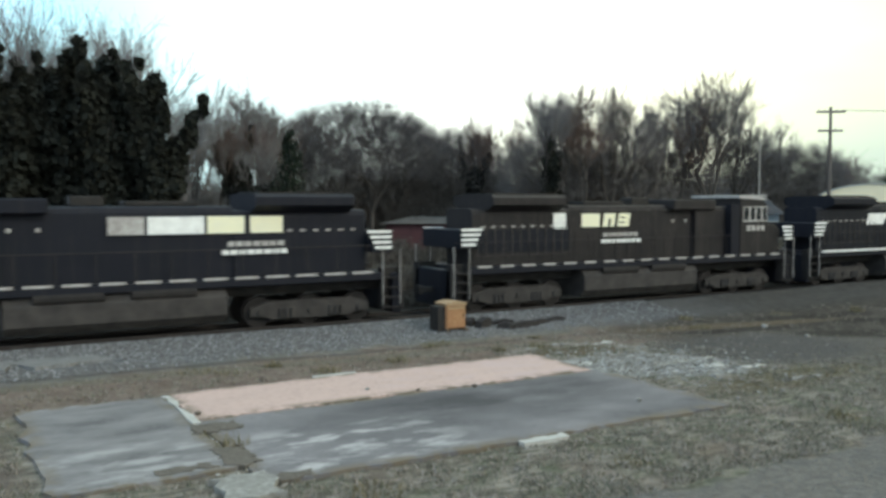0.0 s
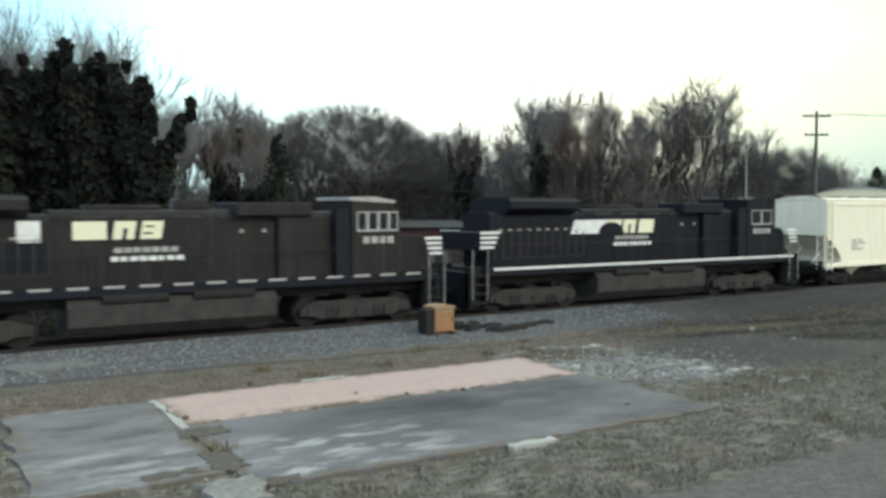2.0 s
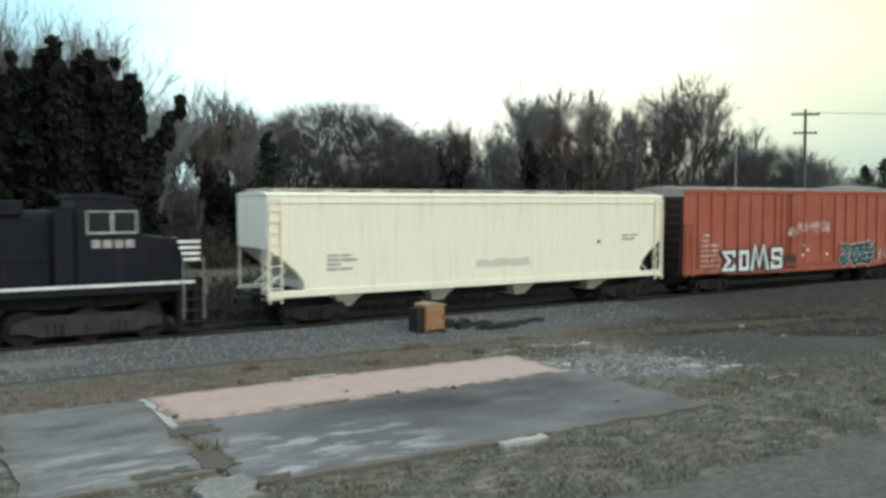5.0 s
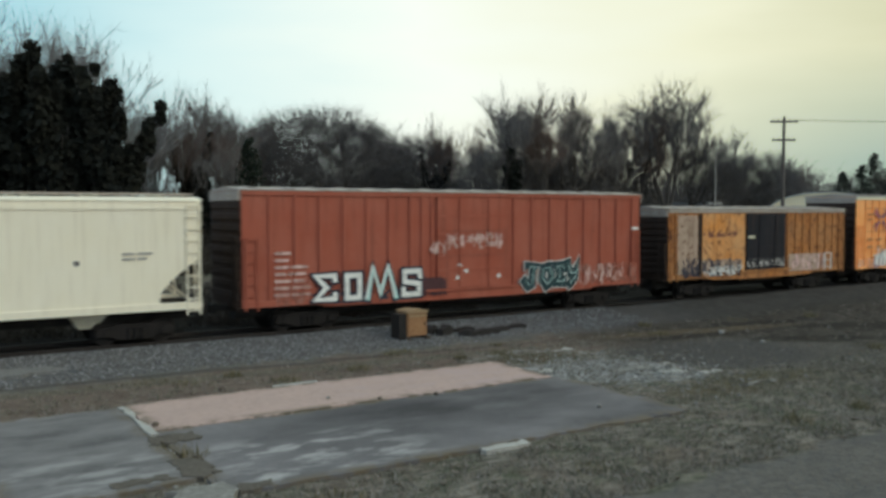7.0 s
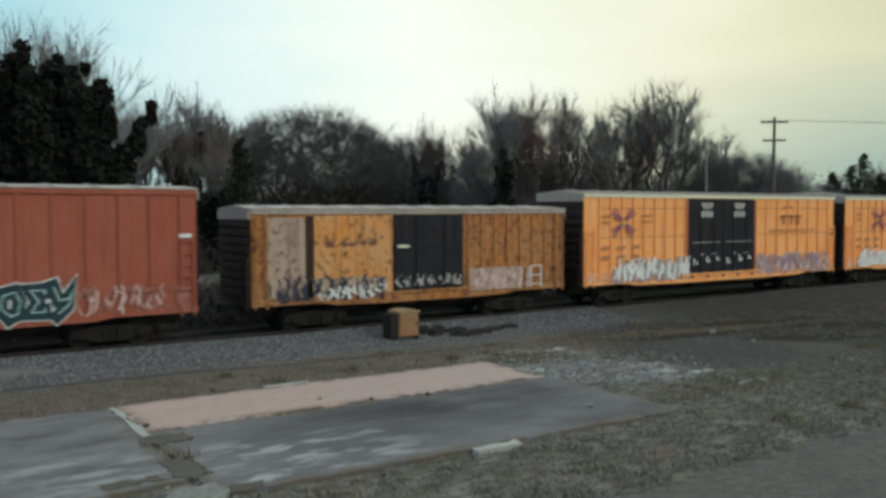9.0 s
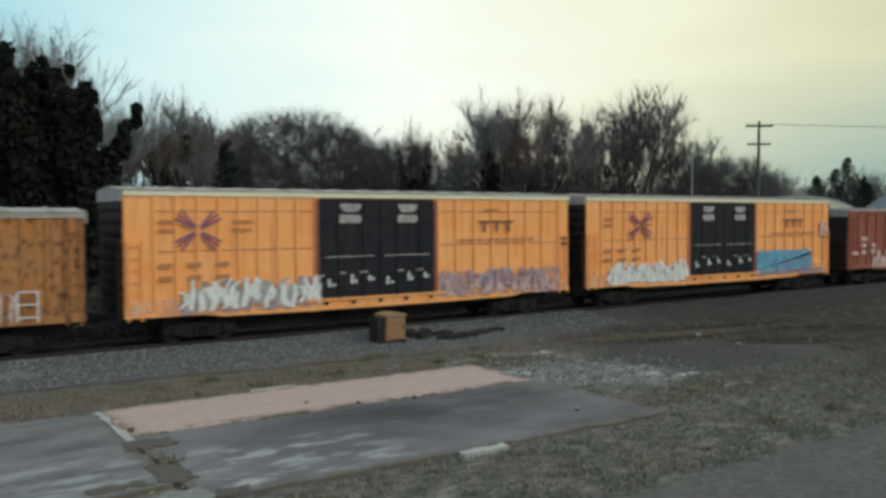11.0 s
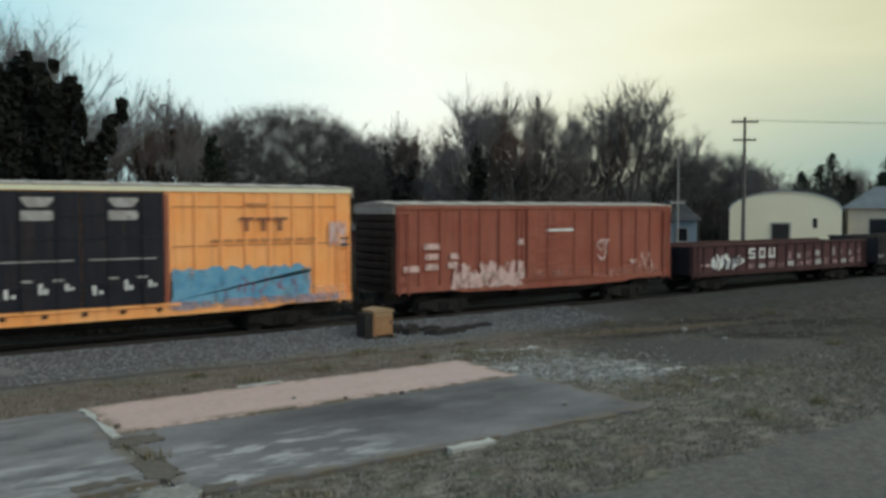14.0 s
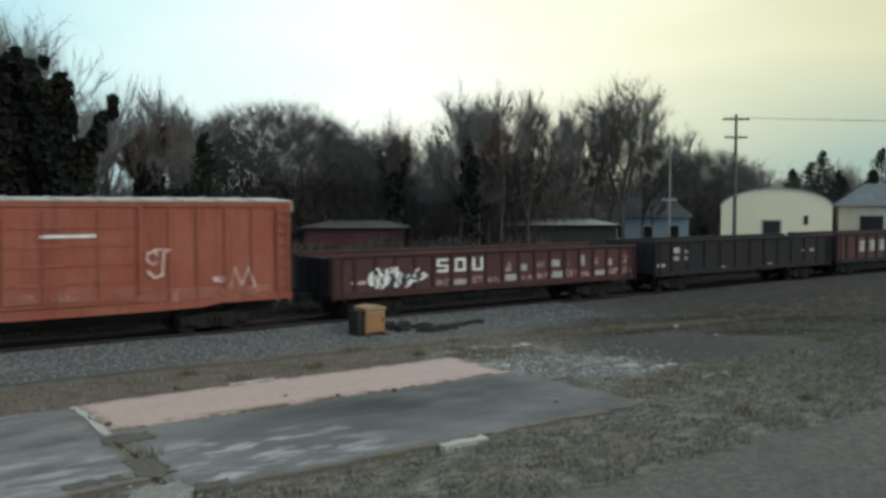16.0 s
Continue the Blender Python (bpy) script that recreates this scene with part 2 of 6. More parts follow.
M["concrete"] = slab_mat("weathered_concrete", (1.25, 4.25, 14.0, 20.1), (0.215, 0.202, 0.198), (0.092, 0.087, 0.087), (0.27, 0.258, 0.25), (1.0, 4.3, 14.0, 16.4), 0.9, (0.7, 1.7, 1))
M["pink"] = slab_mat("pinkish_concrete", (4.36, 14.82, 17.52, 20.2), (0.46, 0.33, 0.285), (0.42, 0.305, 0.265), (0.42, 0.31, 0.285), (9, 14.8, 17.5, 20), 0.9, (0.6, 1.2, 1))
M["tarry"] = slab_mat("dark_worn_floor", (4.36, 15.0, 13.0, 17.5), (0.182, 0.170, 0.172), (0.068, 0.064, 0.067), (0.35, 0.335, 0.325), (4.8, 8.4, 13.2, 15.7), 0.42, (0.7, 1.0, 1), (7.6, 14.7, 15.2, 17.3))
M["cabinet"] = surface("rusty_tan_enamel", (0.29, 0.135, 0.058), (0.21, 0.095, 0.042), 3.0, 0.75, 0, (0.33, 0.19, 0.095), 14, 0.2)
M["cabinet_top"] = surface("tan_enamel", (0.33, 0.23, 0.13), (0.26, 0.165, 0.09), 4.0, 0.75)
M["bark"] = surface("grey_bark", (0.075, 0.065, 0.058), (0.105, 0.092, 0.08), 2.0, 0.95, 0, (0.05, 0.042, 0.036), 12, 0.5)
M["twig"] = surface("brown_twigs", (0.165, 0.148, 0.138), (0.13, 0.122, 0.118), 0.6, 0.95, bump=0)
M["dark_twig"] = surface("dense_dark_twigs", (0.105, 0.095, 0.092), (0.080, 0.076, 0.075), 0.6, 0.95, bump=0)
M["thicket"] = surface("grey_brown_saplings", (0.125, 0.107, 0.094), (0.088, 0.078, 0.070), 0.25, 0.95, bump=0)
M["pale_twig"] = surface("silvery_grey_twigs", (0.20, 0.19, 0.185), (0.15, 0.145, 0.145), 0.6, 0.95, bump=0)
M["redtwig"] = surface("reddish_budding_twigs", (0.15, 0.105, 0.085), (0.11, 0.085, 0.072), 0.6, 0.95, bump=0)
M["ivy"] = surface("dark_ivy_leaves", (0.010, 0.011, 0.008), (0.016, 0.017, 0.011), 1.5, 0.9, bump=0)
M["cedar"] = surface("cedar_foliage", (0.012, 0.019, 0.012), (0.02, 0.026, 0.015), 1.5, 0.85, bump=0)
M["brush"] = surface("winter_undergrowth", (0.070, 0.059, 0.050), (0.054, 0.049, 0.041), 0.3, 0.95, bump=0)
M["pole"] = surface("weathered_pole_timber", (0.10, 0.085, 0.075), (0.14, 0.12, 0.105), 2.0, 0.9)
M["grey_pole"] = surface("pale_grey_pole", (0.36, 0.34, 0.30), (0.28, 0.26, 0.24), 2.0, 0.8)
M["hut"] = surface("cream_corrugated_metal", (0.95, 0.82, 0.56), (0.88, 0.75, 0.50), 0.3, 0.6, 0, (0.90, 0.78, 0.53), 8, 0.1)
M["hut_roof"] = surface("grey_sheet_roof", (0.42, 0.42, 0.40), (0.32, 0.32, 0.31), 0.5, 0.5, 0.2)
M["slate"] = surface("dark_shingle_roof", (0.055, 0.06, 0.07), (0.08, 0.08, 0.09), 0.6, 0.9)
M["bluewall"] = surface("blue_grey_siding", (0.19, 0.24, 0.28), (0.24, 0.28, 0.31), 0.5, 0.8)
M["beige"] = surface("beige_siding", (0.50, 0.44, 0.34), (0.42, 0.37, 0.30), 0.6, 0.8)
M["blue_roof"] = surface("blue_grey_shingles", (0.14, 0.155, 0.16), (0.10, 0.11, 0.115), 0.8, 0.9)
M["shed_roof"] = surface("dull_grey_roofing", (0.15, 0.14, 0.13), (0.10, 0.095, 0.09), 0.8, 0.9)
M["dark_open"] = surface("shadowed_interior", (0.03, 0.028, 0.026), (0.045, 0.04, 0.036), 1.0, 0.9)


def ground_mat():
    m, n, l, b = node_mat("ground_earth_grass_and_ballast", 0.95)
    b.inputs["Specular IOR Level"].default_value = 0.08
    tc = n.new("ShaderNodeTexCoord")
    sp = n.new("ShaderNodeSeparateXYZ")
    l.new(tc.outputs["Object"], sp.inputs[0])
    wob = fuzz(n, l, 0.35, 0.2, 0.8)
    wob2 = fuzz(n, l, 1.7, 0.2, 0.8)

    def calc(op, a, c, clamp=False):
        k = n.new("ShaderNodeMath")
        k.operation, k.use_clamp = op, clamp
        for i, v in enumerate((a, c)):
            if isinstance(v, (int, float)):
                k.inputs[i].default_value = v
            else:
                l.new(v, k.inputs[i])
        return k.outputs[0]

    def band(value, lo, hi, soft):
        up = n.new("ShaderNodeMapRange")
        up.inputs["From Min"].default_value, up.inputs["From Max"].default_value = lo - soft, lo + soft
        l.new(value, up.inputs["Value"])
        dn = n.new("ShaderNodeMapRange")
        dn.inputs["From Min"].default_value, dn.inputs["From Max"].default_value = hi + soft, hi - soft
        l.new(value, dn.inputs["Value"])
        return calc("MULTIPLY", up.outputs[0], dn.outputs[0], True)

    x, y = sp.outputs["X"], sp.outputs["Y"]
    yw = calc("ADD", y, calc("ADD", calc("MULTIPLY", wob, 1.6), calc("MULTIPLY", wob2, 0.7)))
    xw = calc("ADD", x, calc("ADD", calc("MULTIPLY", wob, 2.5), calc("MULTIPLY", wob2, 1.0)))
    rim = calc("ADD", calc("MULTIPLY", wob, 0.5), calc("MULTIPLY", fuzz(n, l, 1.3, 0.2, 0.8, detail=7), 0.55))

    def spot(cx, cy, rx, ry, turn=0.0, soft=0.18):
        """A patch with an uneven outline: 1 inside, 0 outside."""
        c, q = math.cos(radians(turn)), math.sin(radians(turn))
        dx, dy = calc("SUBTRACT", x, cx), calc("SUBTRACT", y, cy)
        u = calc("DIVIDE", calc("ADD", calc("MULTIPLY", dx, c), calc("MULTIPLY", dy, q)), rx)
        v = calc("DIVIDE", calc("SUBTRACT", calc("MULTIPLY", dy, c), calc("MULTIPLY", dx, q)), ry)
        r = calc("SQRT", calc("ADD", calc("MULTIPLY", u, u), calc("MULTIPLY", v, v)), 0)
        m = n.new("ShaderNodeMapRange")
        m.inputs["From Min"].default_value, m.inputs["From Max"].default_value = 1 + soft, 1 - soft
        l.new(calc("ADD", r, calc("SUBTRACT", rim, 0.5)), m.inputs["Value"])
        return m.outputs[0]

    blades = fuzz(n, l, 7.0, 0.34, 0.66, detail=8)
    clods = fuzz(n, l, 2.2, 0.36, 0.66, detail=8)
    tufts = fuzz(n, l, 3.4, 0.40, 0.60, (0.7, 1.5, 1), 9)
    # winter turf: straw, green and bare earth in small flecks
    grass = blend(n, l, tufts, (0.074, 0.068, 0.054), (0.270, 0.238, 0.200))
    grass = blend(n, l, calc("MULTIPLY", blades, 0.4), grass, (0.130, 0.118, 0.094))
    grass = blend(n, l, calc("MULTIPLY", fuzz(n, l, 1.1, 0.46, 0.64, detail=8), 0.55), grass, (0.062, 0.078, 0.040))
    dirt = blend(n, l, clods, (0.115, 0.082, 0.066), (0.185, 0.142, 0.118))
    base = blend(n, l, calc("MULTIPLY", fuzz(n, l, 0.6, 0.50, 0.66, detail=8), 0.55), grass, dirt)
    # brown earth round the slabs' west and far sides
    base = blend(n, l, calc("MULTIPLY", band(yw, 21.2, 24.6, 0.5), 0.85), base, dirt)
    base = blend(n, l, calc("MULTIPLY", band(xw, -40.0, 2.6, 0.5), 0.75), base, blend(n, l, clods, (0.075, 0.057, 0.046), (0.125, 0.10, 0.085)))
    # dark earth and turf in the east, with lens fall-off put into the colour
    dark = blend(n, l, clods, (0.030, 0.026, 0.024), (0.080, 0.070, 0.060))
    base = blend(n, l, calc("MULTIPLY", band(xw, 23.5, 90.0, 3.0), 0.8), base, blend(n, l, tufts, (0.024, 0.021, 0.016), (0.062, 0.053, 0.040)))
    base = blend(n, l, calc("MULTIPLY", calc("MULTIPLY", band(yw, 17.0, 24.6, 1.0), band(xw, 22.0, 90.0, 1.5)), 0.8), base, dark)
    # gravel: vehicle way along the track
    stones = n.new("ShaderNodeTexVoronoi")
    stones.inputs["Scale"].default_value = 11.0
    l.new(tc.outputs["Object"], stones.inputs["Vector"])
    gravel = blend(n, l, stones.outputs["Distance"], (0.20, 0.195, 0.20), (0.07, 0.067, 0.068))
    gravel = blend(n, l, calc("MULTIPLY", tufts, 0.5), gravel, (0.090, 0.083, 0.080))
    base = blend(n, l, calc("MULTIPLY", band(yw, 25.0, 34.5, 0.7), 0.85), base, gravel)
    # wheel tracks worn along the way, and the weeds between them
    for at, wide, colour, much in ((24.35, 0.13, (0.055, 0.050, 0.046), 0.75), (23.4, 0.35, (0.125, 0.115, 0.088), 0.6), (25.9, 0.25, (0.10, 0.094, 0.088), 0.5)):
        line = calc("ADD", calc("ADD", y, calc("MULTIPLY", x, 0.075)), calc("MULTIPLY", rim, 0.35))
        base = blend(n, l, calc("MULTIPLY", calc("MULTIPLY", band(line, at - wide, at + wide, 0.12), band(x, -30.0, 19.0, 3.0)), much), base, colour)
    # the way's east end: mud, blackened for the dim right edge of the view
    base = blend(n, l, calc("MULTIPLY", calc("MULTIPLY", band(yw, 24.0, 30.2, 0.6), band(xw, 27.0, 90.0, 5.0)), 0.85), base, blend(n, l, clods, (0.032, 0.029, 0.026), (0.062, 0.057, 0.05)))
    # oily ballast, blackened to carry the shade under and behind the train
    oily_shade = blend(n, l, stones.outputs["Distance"], (0.020, 0.018, 0.016), (0.010, 0.009, 0.008))
    base = blend(n, l, band(yw, 28.6, 44.0, 0.4), base, oily_shade)
    # trodden earth apron with a pale rim, and wet hollows past it
    base = blend(n, l, calc("MULTIPLY", spot(23.2, 17.2, 4.4, 2.9, -20), 0.6), base, blend(n, l, clods, (0.15, 0.138, 0.122), (0.085, 0.078, 0.07)))
    base = blend(n, l, calc("MULTIPLY", spot(22.0, 17.9, 3.5, 2.3, -14), 0.85), base, blend(n, l, blades, (0.062, 0.058, 0.056), (0.082, 0.076, 0.072)))
    for cx, cy, rx, ry, turn in ((27.2, 18.1, 2.3, 0.75, -25), (31.5, 19.4, 4.2, 0.55, -20), (34.0, 17.2, 4.6, 0.8, -28), (29.5, 21.6, 3.2, 0.5, -12), (24.6, 20.6, 2.2, 0.35, -10)):
        base = blend(n, l, calc("MULTIPLY", spot(cx, cy, rx, ry, turn, 0.25), 0.85), base, blend(n, l, clods, (0.020, 0.018, 0.016), (0.045, 0.039, 0.033)))
    base = blend(n, l, calc("MULTIPLY", spot(25.0, 21.6, 4.6, 0.55, -12, 0.3), 0.7), base, (0.115, 0.088, 0.058))
    # pale drive by the camera
    drive = blend(n, l, blades, (0.165, 0.152, 0.138), (0.10, 0.092, 0.084))
    drive = blend(n, l, calc("MULTIPLY", fuzz(n, l, 0.8, 0.5, 0.62, (0.5, 1.6, 1)), 0.45), drive, (0.085, 0.085, 0.088))
    base = blend(n, l, calc("MULTIPLY", band(calc("ADD", y, calc("MULTIPLY", rim, 1.3)), -30.0, 10.35, 0.12), 0.92), base, drive)
    # crushed pale floor beyond the slabs' east end, and a weedy ring beside it
    rubble = blend(n, l, tufts, (0.42, 0.41, 0.40), (0.17, 0.165, 0.16))
    base = blend(n, l, calc("MULTIPLY", spot(17.0, 17.6, 2.5, 1.75, -35, 0.15), 0.9), base, rubble)
    base = blend(n, l, calc("MULTIPLY", spot(16.7, 20.4, 2.15, 1.35, -15, 0.14), 0.8), base, blend(n, l, tufts, (0.36, 0.34, 0.31), (0.12, 0.105, 0.085)))
    base = blend(n, l, spot(16.6, 20.35, 1.65, 0.95, -15, 0.14), base, blend(n, l, tufts, (0.125, 0.092, 0.066), (0.075, 0.072, 0.042)))
    # mossy strip below the broken concrete
    base = blend(n, l, calc("MULTIPLY", spot(18.6, 14.4, 3.2, 0.85, 4, 0.3), 0.65), base, (0.082, 0.066, 0.034))
    l.new(base, b.inputs["Base Color"])
    bumped(n, l, b, calc("ADD", blades, stones.outputs["Distance"]), 0.7, 0.05)
    return m


M["ground"] = ground_mat()


# ---- building blocks ----
def box(bm, x0, x1, y0, y1, z0, z1):
    v = [bm.verts.new(p) for p in ((x0, y0, z0), (x1, y0, z0), (x1, y1, z0), (x0, y1, z0), (x0, y0, z1), (x1, y0, z1), (x1, y1, z1), (x0, y1, z1))]
    for f in ((3, 2, 1, 0), (4, 5, 6, 7), (0, 1, 5, 4), (1, 2, 6, 5), (2, 3, 7, 6), (3, 0, 4, 7)):
        bm.faces.new([v[i] for i in f])


def prism(bm, outline, y0, y1):
    """An outline in x, z pushed from y0 to y1."""
    a = [bm.verts.new((x, y0, z)) for x, z in outline]
    c = [bm.verts.new((x, y1, z)) for x, z in outline]
    bm.faces.new(a), bm.faces.new(c[::-1])
    for i in range(len(a)):
        j = (i + 1) % len(a)
        bm.faces.new((a[j], a[i], c[i], c[j]))


def loft(bm, sections):
    """Closed rings of equal length joined one to the next, with ends capped."""
    rings = [[bm.verts.new(p) for p in s] for s in sections]
    for a, c in zip(rings, rings[1:]):
        for i in range(len(a)):
            j = (i + 1) % len(a)
            bm.faces.new((a[i], a[j], c[j], c[i]))
    bm.faces.new(rings[0][::-1]), bm.faces.new(rings[-1])


def tube(bm, p, q, r0, r1=None, sides=8, caps=True):
    p, q = Vector(p), Vector(q)
    r1 = r0 if r1 is None else r1
    d = (q - p).normalized()
    u = d.orthogonal().normalized()
    w = d.cross(u)
    rings = []
    for o, r in ((p, r0), (q, r1)):
        rings.append([bm.verts.new(o + u * (r * math.cos(2 * math.pi * i / sides)) + w * (r * math.sin(2 * math.pi * i / sides))) for i in range(sides)])
    for i in range(sides):
        j = (i + 1) % sides
        bm.faces.new((rings[0][i], rings[0][j], rings[1][j], rings[1][i]))
    if caps:
        bm.faces.new(rings[0][::-1]), bm.faces.new(rings[1])


def mesh_of(name, bm, material, bevel=0.0):
    if bevel:
        bmesh.ops.bevel(bm, geom=bm.edges[:], offset=bevel, segments=1, affect="EDGES")
    bmesh.ops.recalc_face_normals(bm, faces=bm.faces[:])
    me = bpy.data.meshes.new(name)
    bm.to_mesh(me)
    bm.free()
    me.materials.append(material)
    return me


def part(name, bm, material, parent, label="", bevel=0.0, at=None):
    ob = new(name, mesh_of(name, bm, material, bevel))
    ob.parent = parent
    if at:
        ob.location = at
    if label:
        ob["label"] = label
    return ob


def again(name, me, parent, at, turn=0.0):
    ob = new(name, me)
    ob.parent, ob.location = parent, at
    ob.rotation_euler[2] = turn
    return ob


def thing(name, label, category, group="", kind="", at=None):
    ob = new(name)
    ob.empty_display_size = 0.3
    if at is not None:
        ob.matrix_basis = at
    return tagged(ob, label, category, group, kind)


def solid(name, bm, material, label, category, kind="", bevel=0.0, at=None, group=""):
    ob = new(name, mesh_of(name, bm, material, bevel))
    if at is not None:
        ob.matrix_basis = at
    return tagged(ob, label, category, group, kind)


# ---- ground: one sheet, with the track bed raised a little ----
def ground_height(x, y):
    z = -0.24 + 0.03 * noise.noise((x * 0.35, y * 0.35, 0)) + 0.012 * noise.noise((x * 1.7, y * 1.7, 3))
    bed = max(0.0, min(1.0, (y - 23.8) / 2.6)) * max(0.0, min(1.0, (36.0 - y) / 2.6))
    east = max(0.0, min(1.0, (x - 22.0) / 20.0)) * max(0.0, min(1.0, (y - 14) / 8))
    z += 0.12 * bed + 0.16 * east * (1 - max(0.0, min(1.0, (y - 40) / 10)))
    z += 0.17 * max(0.0, 1 - abs(y - 27.1) / 1.1)
    if y < 12.5:
        z += 0.03
    return z


def build_ground():
    xs = [-2500, -900, -300, -120, -60, -30] + [-20 + 0.6 * i for i in range(117)] + [54, 60, 70, 85, 110, 150, 220, 400, 900, 2500]
    ys = [-2500, -600, -150, -60, -25, -8, 0] + [5 + 0.5 * i for i in range(66)] + [40, 44, 50, 58, 70, 90, 120, 160, 240, 400, 900, 2500]
    verts = [(x, y, ground_height(x, y) if abs(x) < 400 and abs(y) < 400 else -0.24) for y in ys for x in xs]
    w = len(xs)
    faces = [(j * w + i, j * w + i + 1, (j + 1) * w + i + 1, (j + 1) * w + i) for j in range(len(ys) - 1) for i in range(w - 1)]
    me = bpy.data.meshes.new("ground")
    me.from_pydata(verts, [], faces)
    me.materials.append(M["ground"])
    for p in me.polygons:
        p.use_smooth = True
    tagged(new("ground", me), "rough winter grass, bare earth and grey track ballast", "ground", kind="structure")


build_ground()


def ragged_slab(name, x0, x1, y0, y1, top, material, label, seed, rough_edge=0.06, step=0.35, thick=0.3):
    """A poured slab with crumbled, uneven edges."""
    rng = random.Random(seed)
    ring = []
    for (ax, ay), (bx, by) in zip(((x0, y0), (x1, y0), (x1, y1), (x0, y1)), ((x1, y0), (x1, y1), (x0, y1), (x0, y0))):
        count = max(2, int(math.hypot(bx - ax, by - ay) / step))
        for i in range(count):
            k = i / count
            ring.append((ax + (bx - ax) * k + rng.gauss(0, rough_edge), ay + (by - ay) * k + rng.gauss(0, rough_edge)))
    bm = bmesh.new()
    lo = [bm.verts.new((x, y, top - thick)) for x, y in ring]
    hi = [bm.verts.new((x, y, top)) for x, y in ring]
    bm.faces.new(hi), bm.faces.new(lo[::-1])
    for i in range(len(ring)):
        j = (i + 1) % len(ring)
        bm.faces.new((lo[i], lo[j], hi[j], hi[i]))
    return solid(name, bm, material, label, "slab", kind="structure")


ragged_slab("concrete_slab", 1.25, 4.25, 14.0, 20.1, -0.165, M["concrete"], "streaked grey concrete slab with crumbled edges", 1, 0.05)
ragged_slab("pink_slab", 4.36, 14.82, 17.52, 20.2, -0.150, M["pink"], "plain pinkish concrete floor strip, swept clean", 2, 0.025)
ragged_slab("dark_slab", 4.36, 15.0, 13.0, 17.5, -0.172, M["tarry"], "dark stained concrete floor of a lost building", 3, 0.05)
ragged_slab("concrete_patch", 9.2, 10.25, 12.72, 12.95, -0.158, M["kerb"], "pale concrete kerb fragment in the grass", 4, 0.02, 0.2)
ragged_slab("slab_lip", 4.22, 4.38, 17.2, 20.0, -0.14, M["kerb"], "chipped pale kerb between two slabs", 31, 0.03, 0.3)
ragged_slab("slab_lip", 8.0, 9.2, 20.25, 20.42, -0.14, M["kerb"], "chipped pale kerb at the slab's edge", 32, 0.03, 0.3)
ragged_slab("slab_lip", 3.55, 4.5, 12.45, 13.55, -0.13, M["pale"], "pale upheaved slab corner in the grass", 33, 0.06, 0.2)
M["joint_earth"] = surface("earth_and_moss", (0.082, 0.068, 0.055), (0.060, 0.055, 0.044), 3.0, 0.95, 0, (0.13, 0.11, 0.09), 12)
for i, (x0, x1, y0, y1) in enumerate(((4.1, 5.0, 16.5, 17.1), (4.05, 4.6, 14.1, 15.3), (2.9, 3.8, 14.25, 14.5), (4.6, 5.2, 13.0, 13.3))):
    ragged_slab("earth_patch", x0, x1, y0, y1, -0.146 - 0.003 * i, M["joint_earth"], "damp earth and moss washed over the joint", 35 + i, 0.055, 0.1, 0.1)
for i, (x0, x1, y0, y1) in enumerate(((17.2, 18.3, 17.2, 17.65), (17.9, 18.7, 16.4, 16.75), (17.4, 18.0, 15.85, 16.1), (18.9, 19.6, 15.8, 16.0), (18.5, 19.8, 14.15, 14.35), (15.1, 15.7, 18.3, 18.6), (16.2, 17.0, 21.45, 21.65), (18.0, 18.6, 20.9, 21.1), (15.6, 16.6, 15.95, 16.1), (18.6, 19.2, 17.4, 17.6))):
    top = max(ground_height(x, y) for x in (x0, x1) for y in (y0, y1)) + 0.025
    ragged_slab("broken_slab", x0, x1, y0, y1, top, M["kerb"] if i % 2 else M["pale"], "broken pale concrete among weeds", 40 + i, 0.10, 0.16, 0.1)

# ---- track ----
TRACK = 29.28
track = thing("railway_track", "worn steel rails on dark timber ties in ballast", "track", kind="structure")
for side in (-0.755, 0.755):
    bm = bmesh.new()
    y = TRACK + side
    box(bm, -160, 420, y - 0.036, y + 0.036, -0.045, 0.0)
    box(bm, -160, 420, y - 0.009, y + 0.009, -0.14, -0.045)
    box(bm, -160, 420, y - 0.07, y + 0.07, -0.165, -0.14)
    part("rail", bm, M["rail"], track)
bm = bmesh.new()
for i in range(900):
    x = -120 + i * 0.55
    box(bm, x - 0.11, x + 0.11, TRACK - 1.28, TRACK + 1.28, -0.30, -0.16)
part("ties", bm, M["tie"], track)["kind"] = "stuff"


